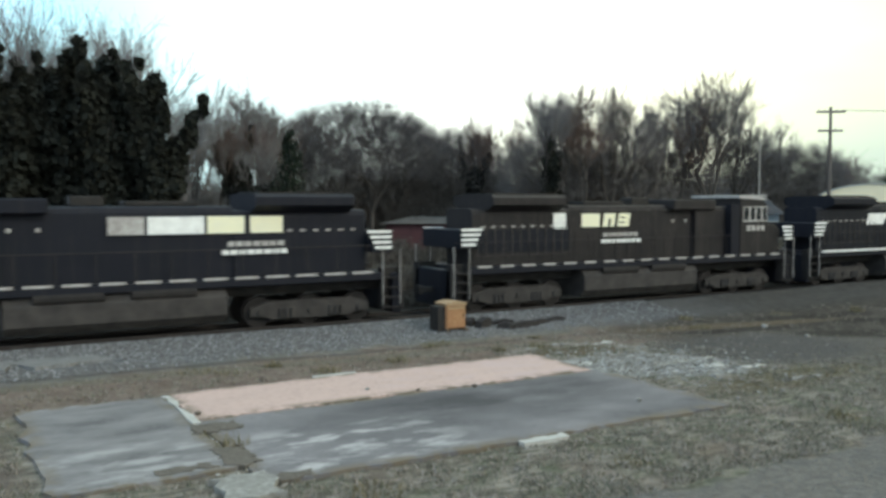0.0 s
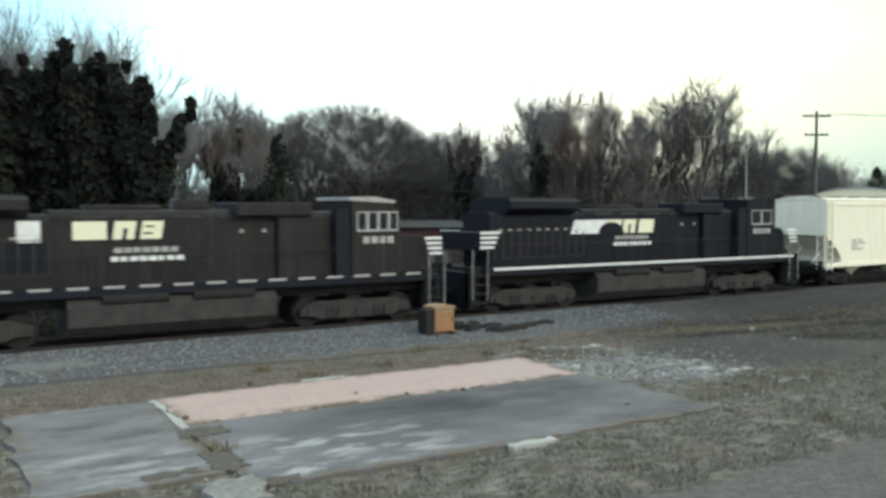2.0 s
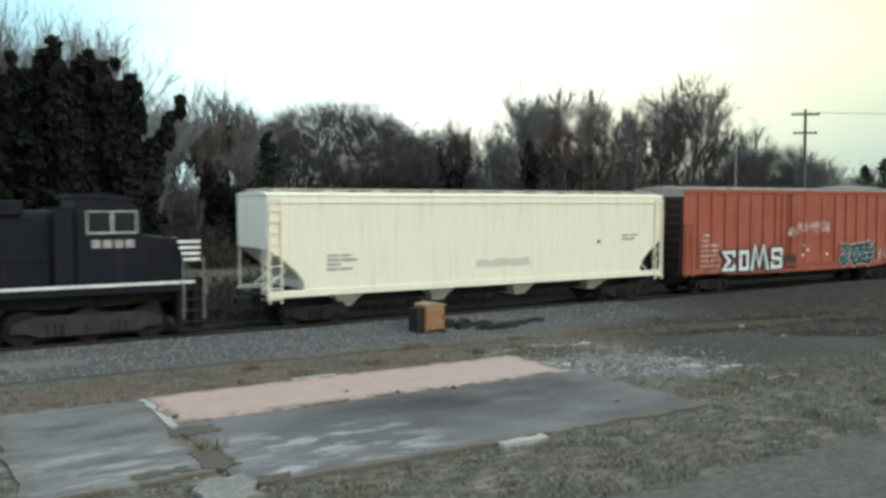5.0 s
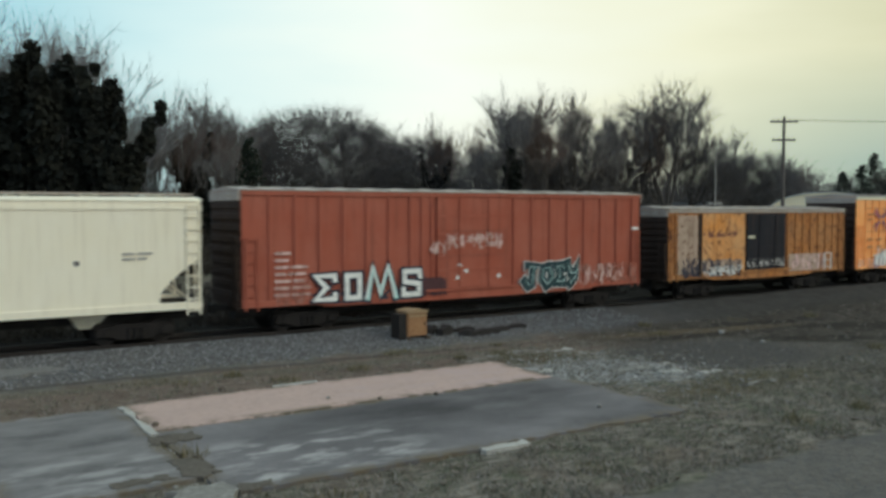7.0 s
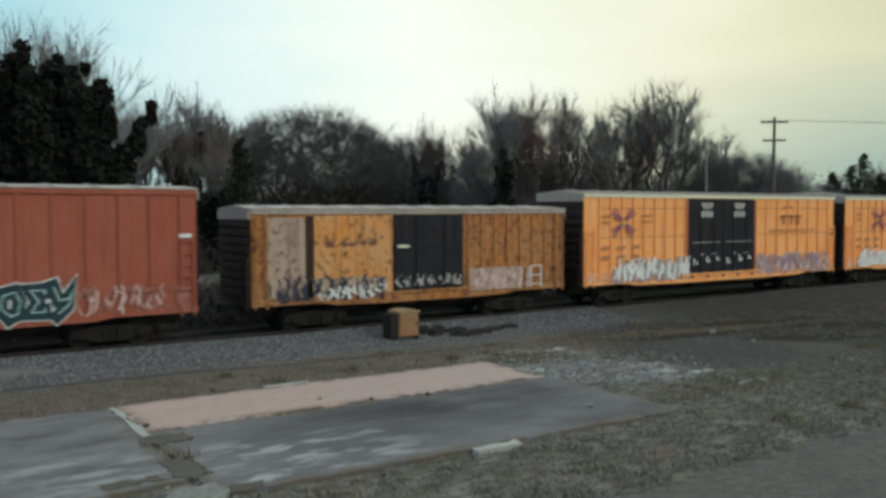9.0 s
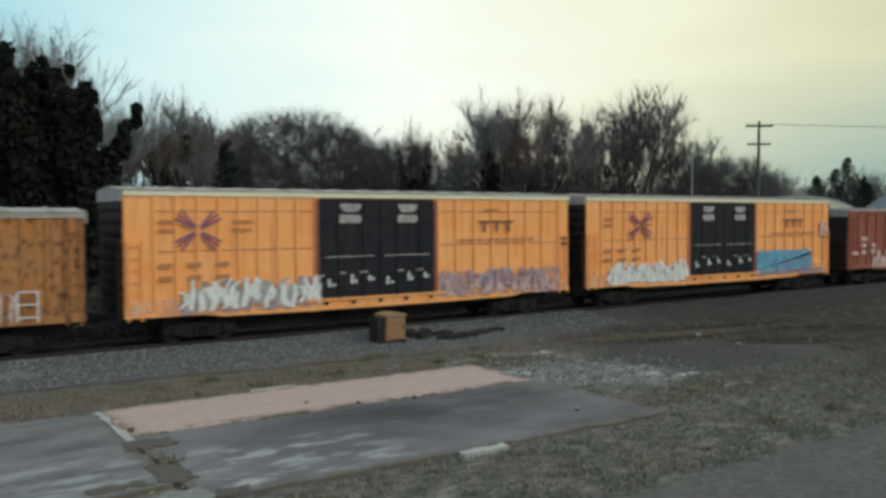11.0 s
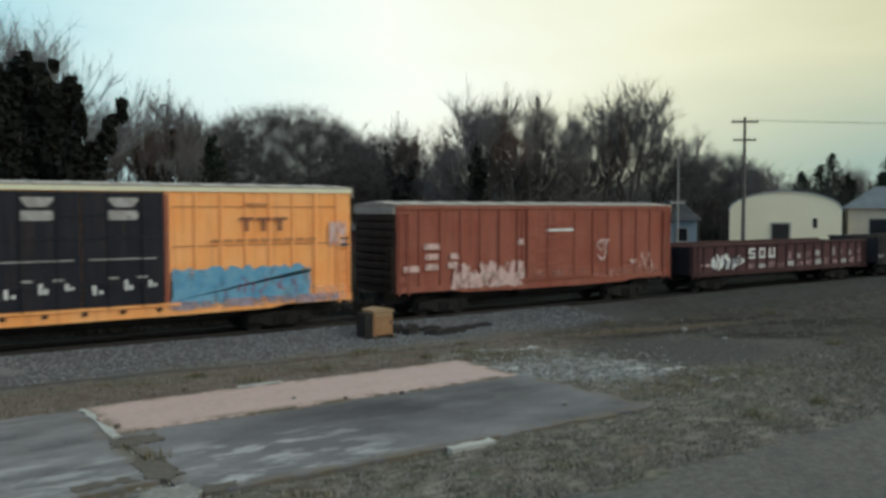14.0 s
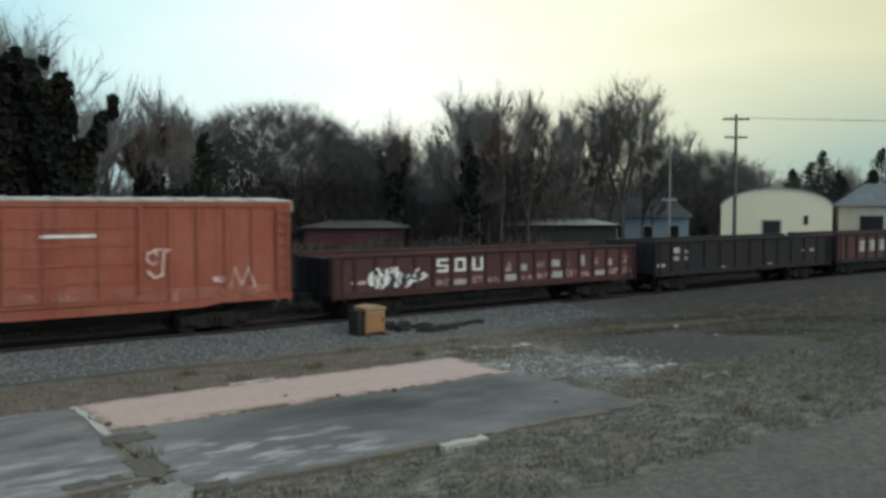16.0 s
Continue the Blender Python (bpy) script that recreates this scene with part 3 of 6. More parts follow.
# ---- the line-side cabinet and the scrap beside it ----
def cabinet():
    c = thing("relay_cabinet", "rusty tan metal line-side cabinet on a dark base beside the track", "cabinet", at=pose(14.86, 25.2, -0.2) @ Matrix.Diagonal((0.84, 0.84, 0.96, 1)))
    bm = bmesh.new()
    box(bm, 0, 0.92, 0, 0.85, 0.14, 0.98)
    part("body", bm, M["cabinet"], c, bevel=0.015)
    bm = bmesh.new()
    prism(bm, [(-0.04, 0.98), (0.96, 0.98), (0.96, 1.06), (0.46, 1.12), (-0.04, 1.06)], -0.05, 0.9)
    part("lid", bm, M["cabinet_top"], c, "paler overhanging lid")
    bm = bmesh.new()
    box(bm, 0.05, 0.87, -0.025, -0.003, 0.2, 0.93)
    door = part("door", bm, M["cabinet"], c, bevel=0.006)
    bm = bmesh.new()
    box(bm, 0.78, 0.82, -0.06, -0.03, 0.52, 0.66)
    part("handle", bm, M["steel"], door)
    bm = bmesh.new()
    box(bm, 0.05, 0.87, -0.032, -0.026, 0.84, 0.93)
    part("band", bm, M["cabinet_top"], door)
    for x in (-0.08, 0.82):
        bm = bmesh.new()
        prism(bm, [(x, 0.0), (x + 0.2, 0.0), (x + 0.16, 0.14), (x + 0.04, 0.14)], -0.12, 0.95)
        part("foot", bm, M["tie"], c)
    # added black block: stands for the cabinet's left side in shade
    bm = bmesh.new()
    box(bm, -0.34, -0.004, 0.1, 0.8, 0.02, 0.95)
    part("shaded_side", bm, M["steel"], c, "dark block standing in for the cabinet's shaded left side", 0.01)


cabinet()
for i, (x, y, w, h, a) in enumerate(((16.6, 25.55, 0.75, 0.30, 24), (17.2, 25.1, 0.6, 0.2, -30), (17.9, 25.0, 1.5, 0.2, 3), (17.5, 25.7, 0.9, 0.18, -14), (18.8, 25.3, 1.0, 0.16, 10), (19.9, 25.6, 0.8, 0.14, -8), (16.25, 25.9, 0.45, 0.26, 40))):
    bm = bmesh.new()
    prism(bm, [(-w / 2, 0), (w / 2, 0), (w / 2 - 0.05, h), (w * 0.1, h * 1.25), (-w / 2 + 0.08, h * 0.8)], -0.15, 0.15)
    solid("old_tie", bm, M["wet_timber"], "rotten black timber tie end lying in the ballast", "tie", at=pose(x, y, ground_height(x, y) - 0.02, 0, 0, a), bevel=0.01, group="old tie ends")


# ---- far buildings ----
def hut():
    h = thing("arched_hut", "cream arched sheet-metal hut with a dark doorway", "building", at=pose(82.6, 60.6, -0.25, 0, 0, -57))
    w, wall, crown, deep = 11.6, 4.3, 6.45, 14.0
    arch = [(w / 2 - w / 2 * math.cos(math.pi * i / 16), wall + (crown - wall) * math.sin(math.pi * i / 16)) for i in range(17)]
    bm = bmesh.new()
    prism(bm, [(0, 0), *arch, (w, 0)], 0, 0.25)
    part("front_wall", bm, M["hut"], h)
    bm = bmesh.new()
    prism(bm, [(0, 0), *arch, (w, 0)], deep - 0.25, deep)
    part("back_wall", bm, M["hut"], h)
    for x in (0, w - 0.2):
        bm = bmesh.new()
        box(bm, x, x + 0.2, 0.25, deep - 0.25, 0, wall - 0.003)
        part("side_wall", bm, M["hut"], h)
    bm = bmesh.new()
    outer = [(w / 2 - (w / 2 + 0.15) * math.cos(math.pi * i / 16), wall + (crown - wall + 0.12) * math.sin(math.pi * i / 16)) for i in range(17)]
    inner = [(x, z + 0.003) for x, z in arch]
    prism(bm, outer + inner[::-1], -0.12, deep + 0.1)
    part("roof", bm, M["hut_roof"], h)
    bm = bmesh.new()
    box(bm, 4.5, 6.3, -0.06, -0.004, 0.0, 2.9)
    d = part("door", bm, M["dark_open"], h, "dark open doorway")
    bm = bmesh.new()
    box(bm, 4.3, 4.5, -0.1, -0.004, 0, 3.05), box(bm, 6.3, 6.5, -0.1, -0.004, 0, 3.05), box(bm, 4.5, 6.3, -0.1, -0.004, 2.9, 3.05)
    part("frame", bm, M["beige"], d)
    bm = bmesh.new()
    box(bm, 8.7, 9.15, -0.05, -0.004, 2.5, 3.5)
    part("vent", bm, M["dark_open"], h)


def house(name, label, x, y, turn, w, deep, wall, ridge, wall_mat, roof_mat, windows=()):
    h = thing(name, label, "house", at=pose(x, y, -0.25, 0, 0, turn))
    bm = bmesh.new()
    box(bm, 0, w, 0, deep, 0, wall)
    part("wall", bm, wall_mat, h)
    bm = bmesh.new()
    hip = min(w * 0.2, 3.0)
    loft(bm, [[(-0.5, -0.5, wall), (w + 0.5, -0.5, wall), (w + 0.5, deep + 0.5, wall), (-0.5, deep + 0.5, wall)], [(hip, deep / 2 - 0.1, ridge), (w - hip, deep / 2 - 0.1, ridge), (w - hip, deep / 2 + 0.1, ridge), (hip, deep / 2 + 0.1, ridge)]])
    part("roof", bm, roof_mat, h)
    for wx, ww, z0, z1 in windows:
        bm = bmesh.new()
        box(bm, wx, wx + ww, -0.05, -0.004, z0, z1)
        win = part("window", bm, M["glass"], h)
        bm = bmesh.new()
        box(bm, wx - 0.1, wx + ww + 0.1, -0.09, -0.051, z0 - 0.1, z0)
        box(bm, wx - 0.1, wx, -0.09, -0.051, z0, z1), box(bm, wx + ww, wx + ww + 0.1, -0.09, -0.051, z0, z1)
        box(bm, wx - 0.1, wx + ww + 0.1, -0.09, -0.051, z1, z1 + 0.1)
        part("frame", bm, M["greymark"], win)
    return h


hut()
house("blue_house", "low blue-grey house with a dark shingle roof", 71.2, 67.6, -52, 9.0, 8, 3.3, 5.5, M["bluewall"], M["slate"], ((1.0, 1.2, 1.0, 2.4), (4.2, 1.0, 0.2, 2.3), (6.8, 1.2, 1.0, 2.4)))
house("beige_house", "small beige house half hidden among trees", 69.0, 68.5, -33, 4.4, 7, 2.5, 4.1, M["beige"], M["slate"], ((0.8, 0.9, 0.9, 1.9), (2.6, 0.9, 0.9, 1.9)))
house("cream_house", "cream house with a grey hipped roof", 95.0, 53.6, -58, 16, 9, 4.6, 7.2, M["beige"], M["blue_roof"], ((2.2, 2.4, 1.6, 3.4), (7.0, 2.0, 1.6, 3.4)))
house("long_shed", "long low dark shed with a pale roof behind the trees", 53.0, 64.0, -40, 11, 6, 2.75, 3.3, M["dark_open"], M["hut_roof"])
house("red_shed", "low dark red-brown shed with a flat-looking grey roof", 35.2, 70.6, -36, 9, 6, 2.6, 3.2, M["maroon"], M["shed_roof"])
house("pale_cottage", "small far pale cottage glimpsed between trunks", 47.5, 92.0, -30, 7, 6, 3.2, 5.2, M["beige"], M["slate"], ((1.0, 1.0, 1.0, 2.2), (4.4, 1.0, 1.0, 2.2)))


# ---- poles and wires ----
def utility_pole(x, y, top, arms, label, material, radius=0.16):
    p = thing("utility_pole", label, "pole", at=pose(x, y, -0.25))
    bm = bmesh.new()
    tube(bm, (0, 0, 0), (0, 0, top), radius, radius * 0.65, 10)
    part("shaft", bm, material, p)
    for z, half in arms:
        bm = bmesh.new()
        box(bm, -half, half, -0.08, 0.08, z - 0.09, z + 0.09)
        a = part("crossarm", bm, material, p)
        a.rotation_euler[2] = radians(-35)
        for k in (-0.85, -0.4, 0.4, 0.85):
            bm = bmesh.new()
            tube(bm, (k * half, 0, z + 0.09), (k * half, 0, z + 0.27), 0.06, 0.035, 6)
            part("insulator", bm, M["greymark"], a)
    return p


utility_pole(73.9, 52.6, 13.7, ((13.2, 1.35), (11.4, 1.15)), "dark timber utility pole with two crossarms", M["pole"], 0.21)
utility_pole(112.0, 22.0, 13.7, ((13.2, 1.35),), "dark timber utility pole with a crossarm", M["pole"], 0.21)
utility_pole(72.2, 59.4, 11.0, ((5.2, 0.75),), "slim pale grey pole with a short low arm", M["grey_pole"], 0.11)


def wire(a, b, sag, name="overhead_wire"):
    bm = bmesh.new()
    a, b = Vector(a), Vector(b)
    pts = [a.lerp(b, i / 14) - Vector((0, 0, sag * 4 * (i / 14) * (1 - i / 14))) for i in range(15)]
    for p, q in zip(pts, pts[1:]):
        tube(bm, p, q, 0.016, sides=4, caps=False)
    solid(name, bm, M["steel"], "thin black overhead wire between poles", "wire", group="overhead wires")


for k in (-1.1, 1.1):
    wire((73.9 + k * 0.82, 52.6 - k * 0.57, 13.15), (112.0 + k * 0.82, 22.0 - k * 0.57, 13.15), 0.5)


# ---- dead grass tufts and loose ballast stones ----
def per_island(name, colours, rough=0.95):
    m, n, l, b = node_mat(name, rough)
    g = n.new("ShaderNodeNewGeometry")
    r = n.new("ShaderNodeValToRGB")
    while len(r.color_ramp.elements) < len(colours):
        r.color_ramp.elements.new(0.5)
    for i, c in enumerate(colours):
        r.color_ramp.elements[i].position = i / (len(colours) - 1)
        r.color_ramp.elements[i].color = (*c, 1)
    l.new(g.outputs["Random Per Island"], r.inputs[0])
    l.new(r.outputs[0], b.inputs["Base Color"])
    return m


def on_slab(x, y):
    return 1.1 < x < 15.1 and 12.9 < y < 20.3 and not (x < 4.3 and y < 13.9)


def scatter_grass():
    rng = random.Random(71)
    verts, faces = [], []
    made = 0
    while made < 15000:
        y = 9.7 + 13.8 * rng.random() ** 1.3
        x = rng.uniform(-0.25 * y - 1, 1.75 * y + 4)
        if on_slab(x, y) or (x > 20.5 and y > 15.5 and rng.random() < 0.85) or (y > 23.2 and x < 20) or noise.noise((x * 1.9, y * 1.9, 9)) < -0.18:
            continue
        made += 1
        z = ground_height(x, y) - 0.01
        for _ in range(4):
            a, h, w = rng.uniform(0, 6.28), rng.uniform(0.03, 0.12), rng.uniform(0.008, 0.02)
            ox, oy = rng.gauss(0, 0.07), rng.gauss(0, 0.07)
            lx, ly = rng.gauss(0, 0.06), rng.gauss(0, 0.06)
            k = len(verts)
            verts += [(x + ox - w * math.cos(a), y + oy - w * math.sin(a), z), (x + ox + w * math.cos(a), y + oy + w * math.sin(a), z), (x + ox + lx, y + oy + ly, z + h)]
            faces.append((k, k + 1, k + 2))
    me = bpy.data.meshes.new("grass")
    me.from_pydata(verts, [], faces)
    me.materials.append(per_island("dead_and_green_grass", ((0.085, 0.076, 0.058), (0.24, 0.21, 0.178), (0.095, 0.105, 0.065), (0.30, 0.265, 0.235), (0.13, 0.102, 0.08))))
    tagged(new("grass", me), "short dead winter grass with greener tufts", "grass", kind="stuff")


def scatter_stones(name, label, count, spot, colours, low, high, seed):
    rng = random.Random(seed)
    verts, faces = [], []
    for _ in range(count):
        x, y = spot(rng)
        z = ground_height(x, y)
        r = rng.uniform(low, high)
        k = len(verts)
        for dx, dy, dz in ((1, 0, 0), (0, 1, 0), (-1, 0, 0), (0, -1, 0), (0, 0, 0.8), (0, 0, -0.6)):
            verts.append((x + dx * r * rng.uniform(0.6, 1.2), y + dy * r * rng.uniform(0.6, 1.2), z + 0.3 * r + dz * r * rng.uniform(0.6, 1.1)))
        for a in range(4):
            faces += [(k + a, k + (a + 1) % 4, k + 4), (k + (a + 1) % 4, k + a, k + 5)]
    me = bpy.data.meshes.new(name)
    me.from_pydata(verts, [], faces)
    me.materials.append(per_island(name + "_rock", colours))
    tagged(new(name, me), label, "stones", kind="stuff")


scatter_grass()
scatter_stones("ballast", "loose grey ballast stones along the track", 12000, lambda r: (-4 + 30 * r.random() ** 1.25, 23.9 + 3.9 * r.random() ** 0.75), ((0.075, 0.07, 0.07), (0.15, 0.145, 0.145), (0.27, 0.265, 0.265), (0.10, 0.094, 0.09)), 0.02, 0.055, 72)
scatter_stones("rubble", "crumbled concrete bits round the old floor", 900, lambda r: (r.gauss(17.2, 1.5), r.gauss(17.8, 1.6)), ((0.26, 0.25, 0.23), (0.15, 0.14, 0.125), (0.32, 0.31, 0.285)), 0.02, 0.08, 73)
scatter_stones("rubble", "crumbled concrete bits along the slab's rim", 500, lambda r: (r.uniform(3.8, 4.8), r.uniform(12.8, 20.3)), ((0.3, 0.29, 0.27), (0.13, 0.11, 0.085), (0.36, 0.35, 0.32)), 0.015, 0.06, 74)

ragged_slab("gravel_spill", -1.5, 3.8, 25.2, 26.9, -0.085, M["spill"], "pale crusher-run gravel spilled by the track", 61, 0.2, 0.3, 0.2)


def weeds(x, y, r, h, count, seed, label):
    rng = random.Random(seed)
    bm = bmesh.new()
    for _ in range(count):
        a, q = rng.uniform(0, 6.28), r * rng.random() ** 0.6
        p = Vector((x + q * math.cos(a), y + q * math.sin(a), ground_height(x, y) - 0.02))
        e = p + Vector((rng.gauss(0, 0.3), rng.gauss(0, 0.3), 1)).normalized() * h * rng.uniform(0.4, 1)
        w = Vector((rng.uniform(-1, 1), rng.uniform(-1, 1), 0)).normalized() * 0.014
        bm.faces.new([bm.verts.new(c) for c in (p - w, p + w, e)])
    ob = new("weed_clump", mesh_of("weed_clump", bm, WEED))
    tagged(ob, label, "weeds", "weed clumps", "stuff")


WEED = per_island("dry_weed_stems", ((0.10, 0.085, 0.05), (0.22, 0.18, 0.11), (0.07, 0.07, 0.03)))
rng = random.Random(90)
for i in range(34):
    if i < 5:
        x, y = ((22.6, 22.2), (23.3, 21.6), (4.35, 16.2), (4.5, 15.4), (4.3, 13.5))[i]
    else:
        x, y = rng.uniform(4, 34), rng.choice((rng.uniform(20.6, 23.5), rng.uniform(10, 12.6), rng.uniform(15.5, 22) if i % 2 else 21.5))
        if on_slab(x, y):
            continue
    weeds(x, y, rng.uniform(0.2, 0.5), rng.uniform(0.12, 0.35), 90, 300 + i, "clump of dry brown weeds" if i % 2 else "clump of half-green weeds")
for i, (x, y, r) in enumerate(((6.9, 20.9, 0.09), (8.6, 18.3, 0.05), (11.0, 17.3, 0.06), (9.6, 17.6, 0.05), (4.5, 17.9, 0.07), (13.4, 14.2, 0.06), (25.5, 20.6, 0.12), (24.9, 18.4, 0.1))):
    bm = bmesh.new()
    bmesh.ops.create_icosphere(bm, subdivisions=2, radius=r)
    for v in bm.verts:
        v.co *= 1 + 0.35 * noise.noise(v.co * 9 + Vector((i * 3.1, 0, 0)))
        v.co.z *= 0.7
    solid("stone", bm, M["tie"] if i in (0, 2, 3, 4) else M["pale"], "dark loose stone on the old floor" if i in (0, 2, 3, 4) else "pale loose stone among dirt", "stone", at=pose(x, y, (-0.15 if on_slab(x, y) else ground_height(x, y)) + r * 0.4), group="loose stones")


# ---- rolling stock: x along the train, near side at y = -1.6, z from the rail ----
def wheelset_mesh(r):
    bm = bmesh.new()
    tube(bm, (0, -0.95, 0), (0, 0.95, 0), 0.08, sides=8)
    for y in (-0.755, 0.755):
        tube(bm, (0, y - 0.07, 0), (0, y + 0.06, 0), r, sides=20)
        s = 1 if y > 0 else -1
        tube(bm, (0, y - s * 0.10, 0), (0, y - s * 0.06, 0), r + 0.03, sides=20)
        tube(bm, (0, y + s * 0.06, 0), (0, y + s * 0.09, 0), r * 0.35, sides=10)
    return mesh_of("wheelset", bm, M["truck"])


WHEEL = wheelset_mesh(0.42)
WHEEL_BIG = wheelset_mesh(0.52)
SPINNERS = []


def frame_mesh(axles, r, big):
    """A cast side frame with a spring nest, both sides joined by a bolster."""
    bm = bmesh.new()
    a0, a1 = axles[0], axles[-1]
    for s in (-1, 1):
        y0, y1 = sorted((s * 0.92, s * 1.08))
        top = r + (0.38 if big else 0.26)
        out = [(a0 - 0.34, r - 0.12), (a0 + 0.2, r - 0.14), (a0 + 0.42, r - 0.26), (a1 - 0.42, r - 0.26), (a1 - 0.2, r - 0.14), (a1 + 0.34, r - 0.12), (a1 + 0.34, r + 0.16), (a1 - 0.3, top), (a0 + 0.3, top), (a0 - 0.34, r + 0.16)]
        prism(bm, out, y0, y1)
        for a in axles:
            tube(bm, (a, s * 1.08, r), (a, s * 1.16, r), 0.13, sides=10)
        for mid_x in ([(a0 + a1) / 2] if len(axles) == 2 else [(axles[0] + axles[1]) / 2, (axles[1] + axles[2]) / 2]):
            for k in (-0.2, 0, 0.2):
                tube(bm, (mid_x + k, s * 1.12, r - 0.22), (mid_x + k, s * 1.12, r + 0.12), 0.08, sides=8)
    c = (a0 + a1) / 2
    box(bm, c - 0.2, c + 0.2, -0.92, 0.92, r - 0.1, r + 0.26)
    return mesh_of("truck", bm, M["loco_truck"] if big else M["truck"], 0.012)


TRUCK = frame_mesh((-0.87, 0.87), 0.42, False)
TRUCK_BIG = frame_mesh((-1.85, 0.0, 1.85), 0.52, True)


def trucks(car, places, big=False):
    for x in places:
        t = again("truck", TRUCK_BIG if big else TRUCK, car, (x, 0, 0))
        for a in ((-1.85, 0.0, 1.85) if big else (-0.87, 0.87)):
            w = again("wheelset", WHEEL_BIG if big else WHEEL, t, (a, 0, 0.52 if big else 0.42))
            SPINNERS.append((w, a, 0.52 if big else 0.42))


def couplers(car, length, reach=0.62):
    for x0, x1 in ((-reach, 0.3), (length - 0.3, length + reach)):
        bm = bmesh.new()
        box(bm, x0, x1, -0.09, 0.09, 0.78, 0.98)
        x = x0 if x0 < 0 else x1 - 0.2
        box(bm, x, x + 0.2, -0.16, 0.16, 0.72, 1.04)
        part("coupler", bm, M["steel"], car, bevel=0.015)


def ladder(car, x, y, z0, z1, width, material, along="x", name="ladder"):
    bm = bmesh.new()
    for k in (0, width):
        if along == "x":
            box(bm, x + k - 0.025, x + k + 0.025, y - 0.03, y + 0.02, z0, z1)
        else:
            box(bm, x - 0.03, x + 0.02, y + k - 0.025, y + k + 0.025, z0, z1)
    z = z0 + 0.12
    while z < z1:
        if along == "x":
            box(bm, x, x + width, y - 0.028, y + 0.012, z, z + 0.035)
        else:
            box(bm, x - 0.028, x + 0.012, y, y + width, z, z + 0.035)
        z += 0.38
    part(name, bm, material, car)


def plate(car, name, x0, x1, z0, z1, material, lift=0.012, y=-1.6, label="", lean=0.0):
    """A painted mark: a thin film on a side, on the camera's side."""
    bm = bmesh.new()
    prism(bm, [(x0, z0), (x1, z0), (x1 + lean, z1), (x0 + lean, z1)], y - lift, y - lift + 0.003)
    return part(name, bm, material, car, label)


def scrawl(car, x0, x1, z0, z1, material, seed, count=40, lift=0.014, fat=0.07, name="graffiti", label=""):
    """Spray-painted strokes: bent bands of uneven width, joined as one painted mark."""
    rng = random.Random(seed)
    bm = bmesh.new()
    for i in range(count):
        cx = x0 + (x1 - x0) * (i + rng.random()) / count
        h = (z1 - z0) * rng.uniform(0.35, 0.95)
        zb = z0 + (z1 - z0 - h) * rng.random()
        bend, w = rng.uniform(-0.25, 0.25), fat * rng.uniform(0.5, 1.5)
        pts = [(cx + bend * math.sin(k / 5 * math.pi * rng.uniform(0.9, 1.1)) + 0.05 * k * rng.uniform(-0.3, 0.6), zb + h * k / 5) for k in range(6)]
        yy = -1.6 - lift - 0.0004 * (i % 8)
        left = [bm.verts.new((px - w * (0.6 + 0.4 * math.sin(k)), yy, pz)) for k, (px, pz) in enumerate(pts)]
        right = [bm.verts.new((px + w, yy, pz + 0.03)) for px, pz in pts]
        for k in range(5):
            bm.faces.new((left[k], right[k], right[k + 1], left[k + 1]))
    ob = part(name, bm, material, car, label)
    ob["kind"] = "stuff"
    return ob


GLYPHS = {
    "sigma": ((0.95, 0.8), (0.92, 0.96), (0.05, 0.96), (0.55, 0.5), (0.05, 0.04), (0.95, 0.04), (0.95, 0.2)),
    "ring": ((0.1, 0.04), (0.1, 0.96), (0.9, 0.96), (0.9, 0.04), (0.1, 0.04)),
    "peaks": ((0.0, 0.0), (0.2, 1.0), (0.46, 0.1), (0.74, 1.0), (1.0, 0.0)),
    "snake": ((0.95, 0.75), (0.9, 0.96), (0.1, 0.96), (0.1, 0.55), (0.9, 0.45), (0.9, 0.04), (0.05, 0.04), (0.05, 0.25)),
    "hook": ((0.3, 1.0), (0.95, 1.0), (0.7, 0.9), (0.62, 0.1), (0.3, 0.0), (0.0, 0.25)),
    "loop": ((0.5, 0.0), (0.08, 0.35), (0.2, 0.9), (0.7, 1.0), (0.95, 0.6), (0.8, 0.1), (0.5, 0.0)),
    "fork": ((0.0, 1.0), (0.25, 0.5), (0.75, 0.55), (1.0, 1.0), (0.7, 0.3), (0.2, 0.0)),
}


def spray(car, glyph, x0, x1, z0, z1, wide, material, lift, name="graffiti", label=""):
    """One sprayed sign drawn with a flat brush along a bent line."""
    bm = bmesh.new()
    pts = [Vector((x0 + (x1 - x0) * u, z0 + (z1 - z0) * v)) for u, v in GLYPHS[glyph]]
    pts[0] += (pts[0] - pts[1]).normalized() * wide / 2
    pts[-1] += (pts[-1] - pts[-2]).normalized() * wide / 2
    rail = []
    for i, p in enumerate(pts):
        before = (p - pts[i - 1]).normalized() if i else (pts[1] - p).normalized()
        after = (pts[i + 1] - p).normalized() if i < len(pts) - 1 else before
        n0, n1 = Vector((-before.y, before.x)), Vector((-after.y, after.x))
        m = (n0 + n1).normalized() if (n0 + n1).length > 0.05 else n0
        m *= min(1.7, 1 / max(0.3, m.dot(n0))) * wide / 2
        rail.append([bm.verts.new((q.x, -1.6 - lift - 0.0004 * i, q.y)) for q in (p - m, p + m)])
    for (a, c), (d, e) in zip(rail, rail[1:]):
        bm.faces.new((a, d, e, c))
    return part(name, bm, material, car, label)


